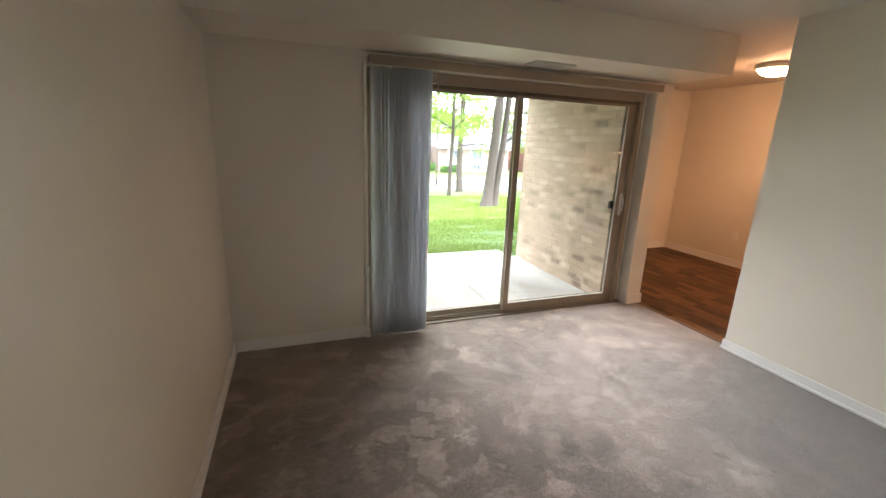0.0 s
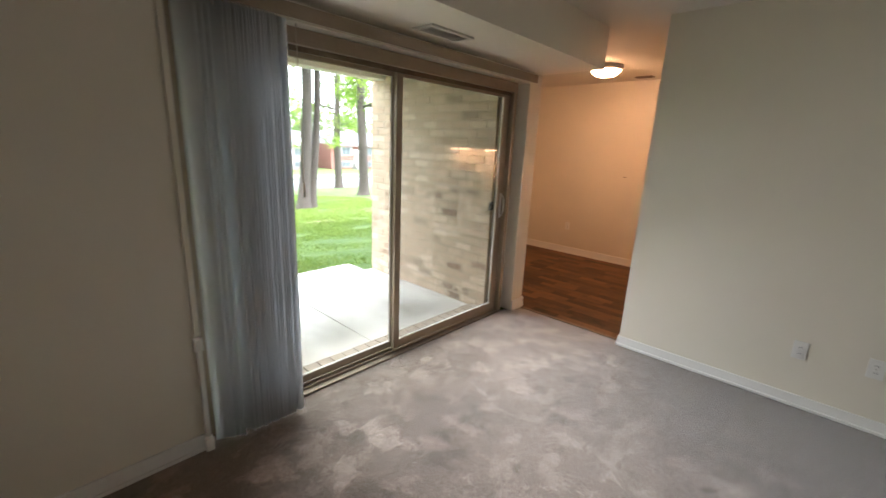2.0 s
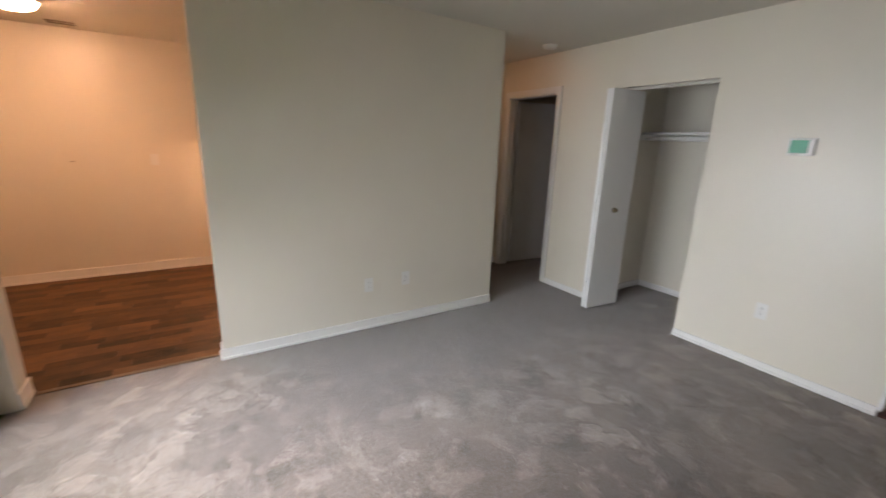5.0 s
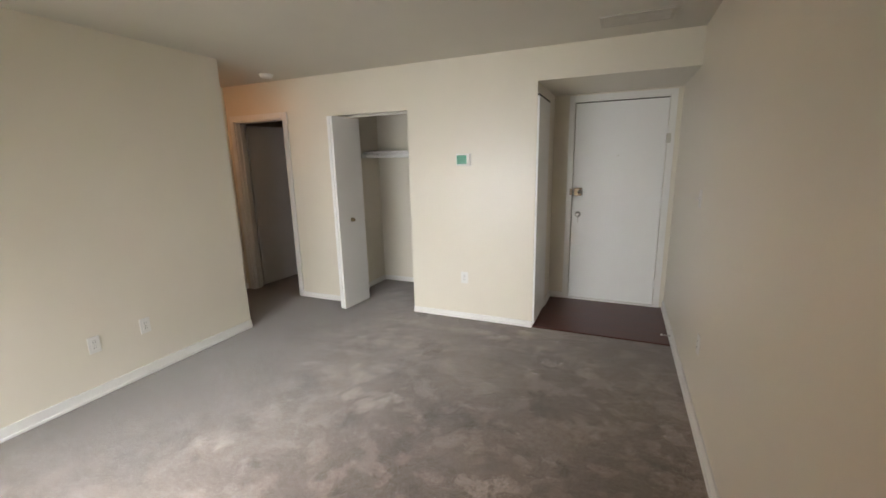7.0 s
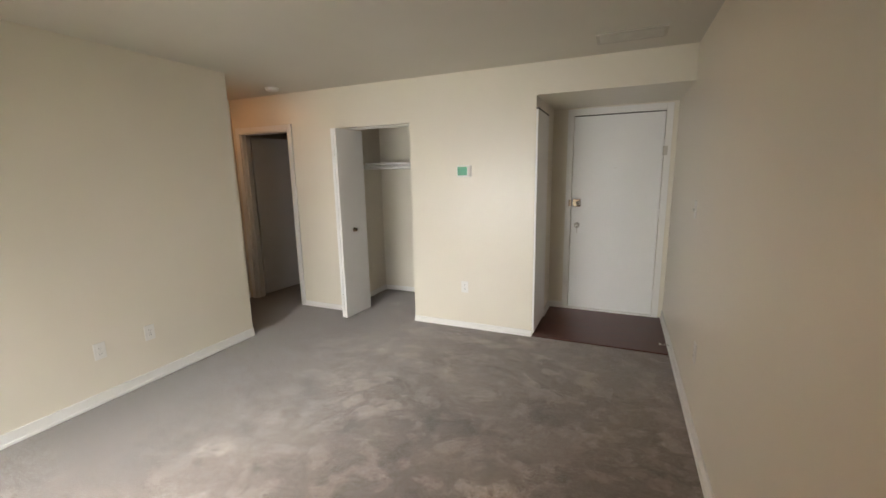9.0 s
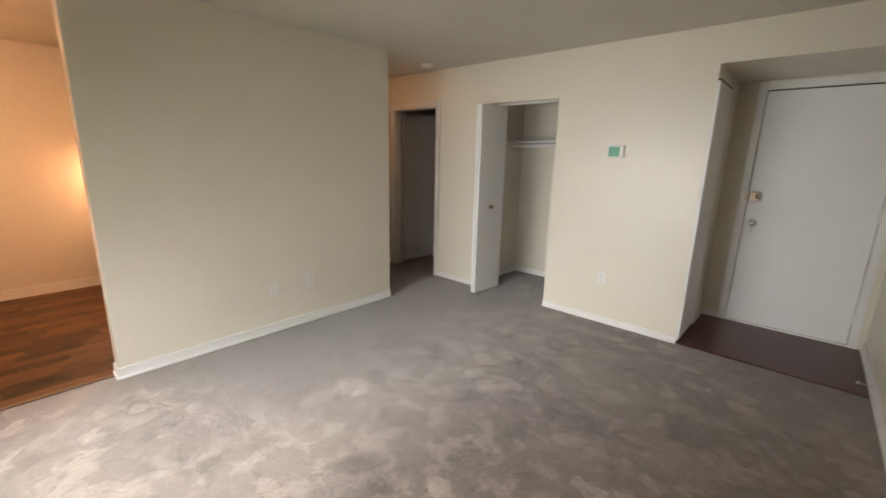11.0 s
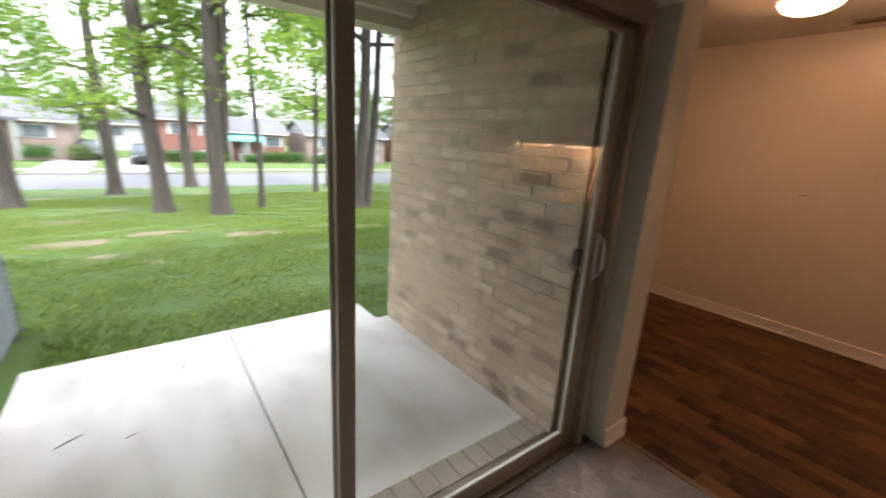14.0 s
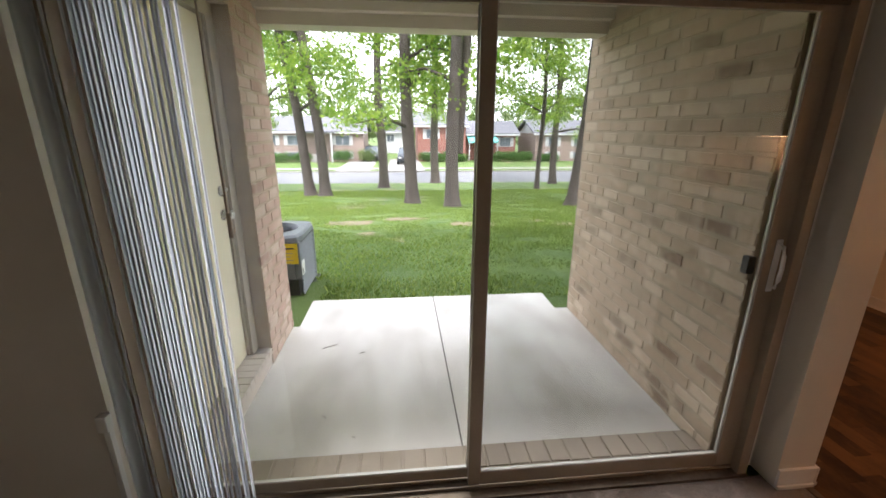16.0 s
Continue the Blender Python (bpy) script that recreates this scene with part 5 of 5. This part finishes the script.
# ---- outdoor air conditioning unit ----
def condenser(x, y, w, z0, h):
    ob = thing("air_conditioner", (x, y, z0), "grey outdoor air conditioner with a yellow sticker", "air conditioner")
    a = w / 2
    part("pad", box(x - a - 0.08, x + a + 0.02, y - a - 0.05, y + a + 0.08, z0 - 0.12, z0 + 0.03, 0.015), ACDARK, ob, "dark base pad")
    part("core", box(x - a + 0.05, x + a - 0.05, y - a + 0.05, y + a - 0.05, z0 + 0.03, z0 + h - 0.04), ACDARK, ob, "dark coil behind the louvres")
    for sx in (-1, 1):
        for sy in (-1, 1):
            part("corner_post", box(x + sx * a - (0.06 if sx > 0 else 0), x + sx * a + (0.06 if sx < 0 else 0), y + sy * a - (0.06 if sy > 0 else 0), y + sy * a + (0.06 if sy < 0 else 0), z0 + (0.24 if sx > 0 > sy else 0.03), z0 + h - 0.02, 0.025), ACGREY, ob)
    part("front_panel", box(x - a + 0.06, x + a - 0.06, y - a, y - a + 0.03, z0 + 0.24, z0 + h - 0.02, 0.006), ACGREY, ob)
    part("service_panel", box(x - a + 0.2, x + a - 0.14, y - a + 0.012, y - a + 0.03, z0 + 0.04, z0 + 0.24, 0.004), BEIGE, ob, "beige lower panel")
    for i in range(11):
        zz = z0 + 0.08 + i * (h - 0.16) / 10
        for face in (1, -1):
            bm = box(-0.004, 0.004, -a + 0.06, a - 0.06, -0.016, 0.016)
            bm.transform(Matrix.Translation((x + face * (a - 0.012), y, zz)) @ Matrix.Rotation(radians(-28 * face), 4, "Y"))
            part("louvre", bm, ACGREY, ob)
    bm = bmesh.new()
    seg = 32
    rings = []
    for r, zz, square in ((1.0, h - 0.02, True), (1.0, h + 0.025, True), (0.94, h + 0.045, True), (0.74, h + 0.045, False), (0.7, h + 0.01, False), (0.68, h - 0.03, False)):
        ring = []
        for i in range(seg):
            t = 2 * math.pi * i / seg
            c, s = math.cos(t), math.sin(t)
            k = (abs(c) ** 7 + abs(s) ** 7) ** (-1 / 7) if square else 1
            ring.append(bm.verts.new((x + (a + 0.012) * r * k * c, y + (a + 0.012) * r * k * s, z0 + zz)))
        rings.append(ring)
    for p, q in zip(rings, rings[1:]):
        for i in range(seg):
            bm.faces.new((p[i], p[(i + 1) % seg], q[(i + 1) % seg], q[i]))
    top = part("top", bm, ACGREY, ob, "grey top with a round fan opening")
    part("fan_guard", cyl(bmesh.new(), a * 0.68, a * 0.68, 0.01, Matrix.Translation((x, y, z0 + h - 0.035)), 28), ACDARK, top)
    for i in range(4):
        bm = box(-a * 0.68, a * 0.68, -0.004, 0.004, -0.004, 0.004)
        bm.transform(Matrix.Translation((x, y, z0 + h - 0.01)) @ Matrix.Rotation(math.pi * i / 4, 4, "Z"))
        part("guard_wire", bm, ACDARK, top)
    st = part("energy_sticker", box(x + 0.14, x + 0.33, y - a - 0.004, y - a, z0 + h - 0.235, z0 + h - 0.03, 0.001), YELLOW, ob, "yellow energy sticker")
    part("printed_bar", box(x + 0.172, x + 0.298, y - a - 0.006, y - a - 0.004, z0 + h - 0.085, z0 + h - 0.07), BLACK, st)
    for i in range(4):
        part("printed_line", box(x + 0.175, x + 0.285 - 0.02 * (i % 2), y - a - 0.006, y - a - 0.004, z0 + h - 0.13 - i * 0.035, z0 + h - 0.122 - i * 0.035), BEIGE, st)
    wl = part("data_label", box(x + a, x + a + 0.004, y - a + 0.02, y - a + 0.13, z0 + h - 0.36, z0 + h - 0.22, 0.001), PLASTIC, ob, "white data label")
    part("printed_line", box(x + a + 0.004, x + a + 0.006, y - a + 0.04, y - a + 0.07, z0 + h - 0.34, z0 + h - 0.3), BLACK, wl)
    part("pipe", tube([(x + 0.1, y - a - 0.02, z0 + 0.22), (x + 0.12, y - a - 0.12, z0 + 0.12), (x - 0.1, y - a - 0.25, z0 + 0.02), (x - 0.3, y - a - 0.5, z0 + 0.0), (x - 0.35, y - a - 0.9, z0 + 0.05)], [0.025] * 5, 10), BLACK, ob, "black insulated pipe")


condenser(0.715, 7.2, 0.7, -0.13, 0.64)


# ---- bricks and planks ----
BW, BH, BD, GAP = 0.196, 0.0655, 0.03, 0.0115


def brick_mesh(w, h, d, seed, material):
    g = random.Random(seed)
    bm = box(-w / 2, w / 2, -d / 2, d / 2, -h / 2, h / 2)
    bmesh.ops.bevel(bm, geom=bm.edges[:], offset=0.004, segments=1, affect="EDGES")
    for v in bm.verts:
        v.co += Vector((g.uniform(-1, 1), g.uniform(-1, 1), g.uniform(-1, 1))) * 0.0016
    return mesh_of("brick", bm, material)


def lay(mesh, parent, m, name="brick"):
    ob = bpy.data.objects.new(name, mesh)
    scene.collection.objects.link(ob)
    ob.parent = parent
    ob.matrix_basis = m
    return ob


def brick_face(parent, material, origin, along, length, z0, z1, normal, seed, first_header=False, skip=None):
    """Running bond on one wall face, from origin along a level direction."""
    g = random.Random(seed)
    full = [brick_mesh(BW, BH, BD, seed + k, material) for k in range(4)]
    cut = {}
    o, u = Vector(origin), Vector(along).normalized()
    turn = math.atan2(u.y, u.x)
    rows = int((z1 - z0) / (BH + GAP))
    for r in range(rows):
        z = z0 + (r + 0.5) * (BH + GAP)
        p = -0.5 * (BW + GAP) if r % 2 else 0.0
        while p < length - 0.02:
            a, b = max(p, 0), min(p + BW, length)
            w = round(b - a, 2)
            p += BW + GAP
            if w < 0.03:
                continue
            if skip and skip(o + u * (a + b) / 2, z):
                continue
            if abs(w - BW) < 0.012:
                me = full[g.randrange(4)]
            else:
                me = cut.setdefault(w, brick_mesh(w, BH, BD, seed + 9, material))
            c = o + u * ((a + b) / 2) + Vector(normal) * (g.uniform(-0.002, 0.002) - BD / 2)
            lay(me, parent, Matrix.Translation((c.x, c.y, z)) @ Matrix.Rotation(turn + radians(g.uniform(-0.7, 0.7)), 4, "Z") @ Matrix.Rotation(radians(g.uniform(-0.7, 0.7)), 4, "Y") @ Matrix.Diagonal((g.uniform(0.955, 1.0), 1, g.uniform(0.9, 1.0), 1)))


brick_face(brick_right, BRICK, (RBX, 4.48, 0), (0, 1, 0), REND - 4.48, -0.09, 2.34, (-1, 0, 0), 100)
brick_face(brick_right, BRICK, (RBX + 0.03, REND, 0), (1, 0, 0), 0.1, -0.09, 2.34, (0, 1, 0), 140)
brick_face(brick_left, REDBRICK, (LBX, 5.555, 0), (0, 1, 0), PEND - 5.555, -0.09, 2.34, (1, 0, 0), 180)
brick_face(brick_left, REDBRICK, (0.72, PEND, 0), (1, 0, 0), LBX - 0.75, -0.09, 2.34, (0, 1, 0), 220)

door_sill = structure("sill_brick_course", box(1.0, 3.6, 4.505, 4.655, -0.1, -0.001), SILLM, "brick course below the glass door", "sill")
sill_mesh = [brick_mesh(0.092, 0.05, 0.14, 300 + k, SILLM) for k in range(4)]
for i in range(25):
    lay(sill_mesh[i % 4], door_sill, Matrix.Translation((1.06 + i * 0.102, 4.58, -0.02 + 0.001 * (i % 3))))
store_sill = structure("sill_store_door", box(0.93, LBX - 0.01, 4.5, 5.554, -0.1, 0.104), PALESILL, "pale brick sill of the store door", "sill")
long_mesh = [brick_mesh(0.0695, 0.05, 0.2, 320 + k, PALESILL) for k in range(4)]
for i in range(15):
    lay(long_mesh[i % 4], store_sill, Matrix.Translation((1.05, 4.537 + i * 0.07, 0.082)) @ Matrix.Rotation(radians(90), 4, "Z"))

g = random.Random(77)
plank_meshes = {}
x = 3.866
while x < EAST - 0.02:
    wdt = round(min(0.0955, EAST - 0.003 - x), 3)
    y = 3.0 - g.uniform(0, 0.25)
    while y < NORTH - 0.02:
        ln = g.choice((0.26, 0.32, 0.38))
        y0, y1 = max(y, 2.98), min(y + ln, NORTH - 0.003)
        y += ln
        if y1 - y0 < 0.04:
            continue
        key_ = (wdt, round(y1 - y0, 2))
        if key_ not in plank_meshes:
            plank_meshes[key_] = mesh_of("plank", box(-key_[0] / 2, key_[0] / 2, -key_[1] / 2 + 0.0008, key_[1] / 2 - 0.0008, -0.005, 0.0, 0.0008), PLANK)
        lay(plank_meshes[key_], dining_floor, Matrix.Translation((x + wdt / 2, (y0 + y1) / 2, 0.001)), "plank")
    x += 0.0963
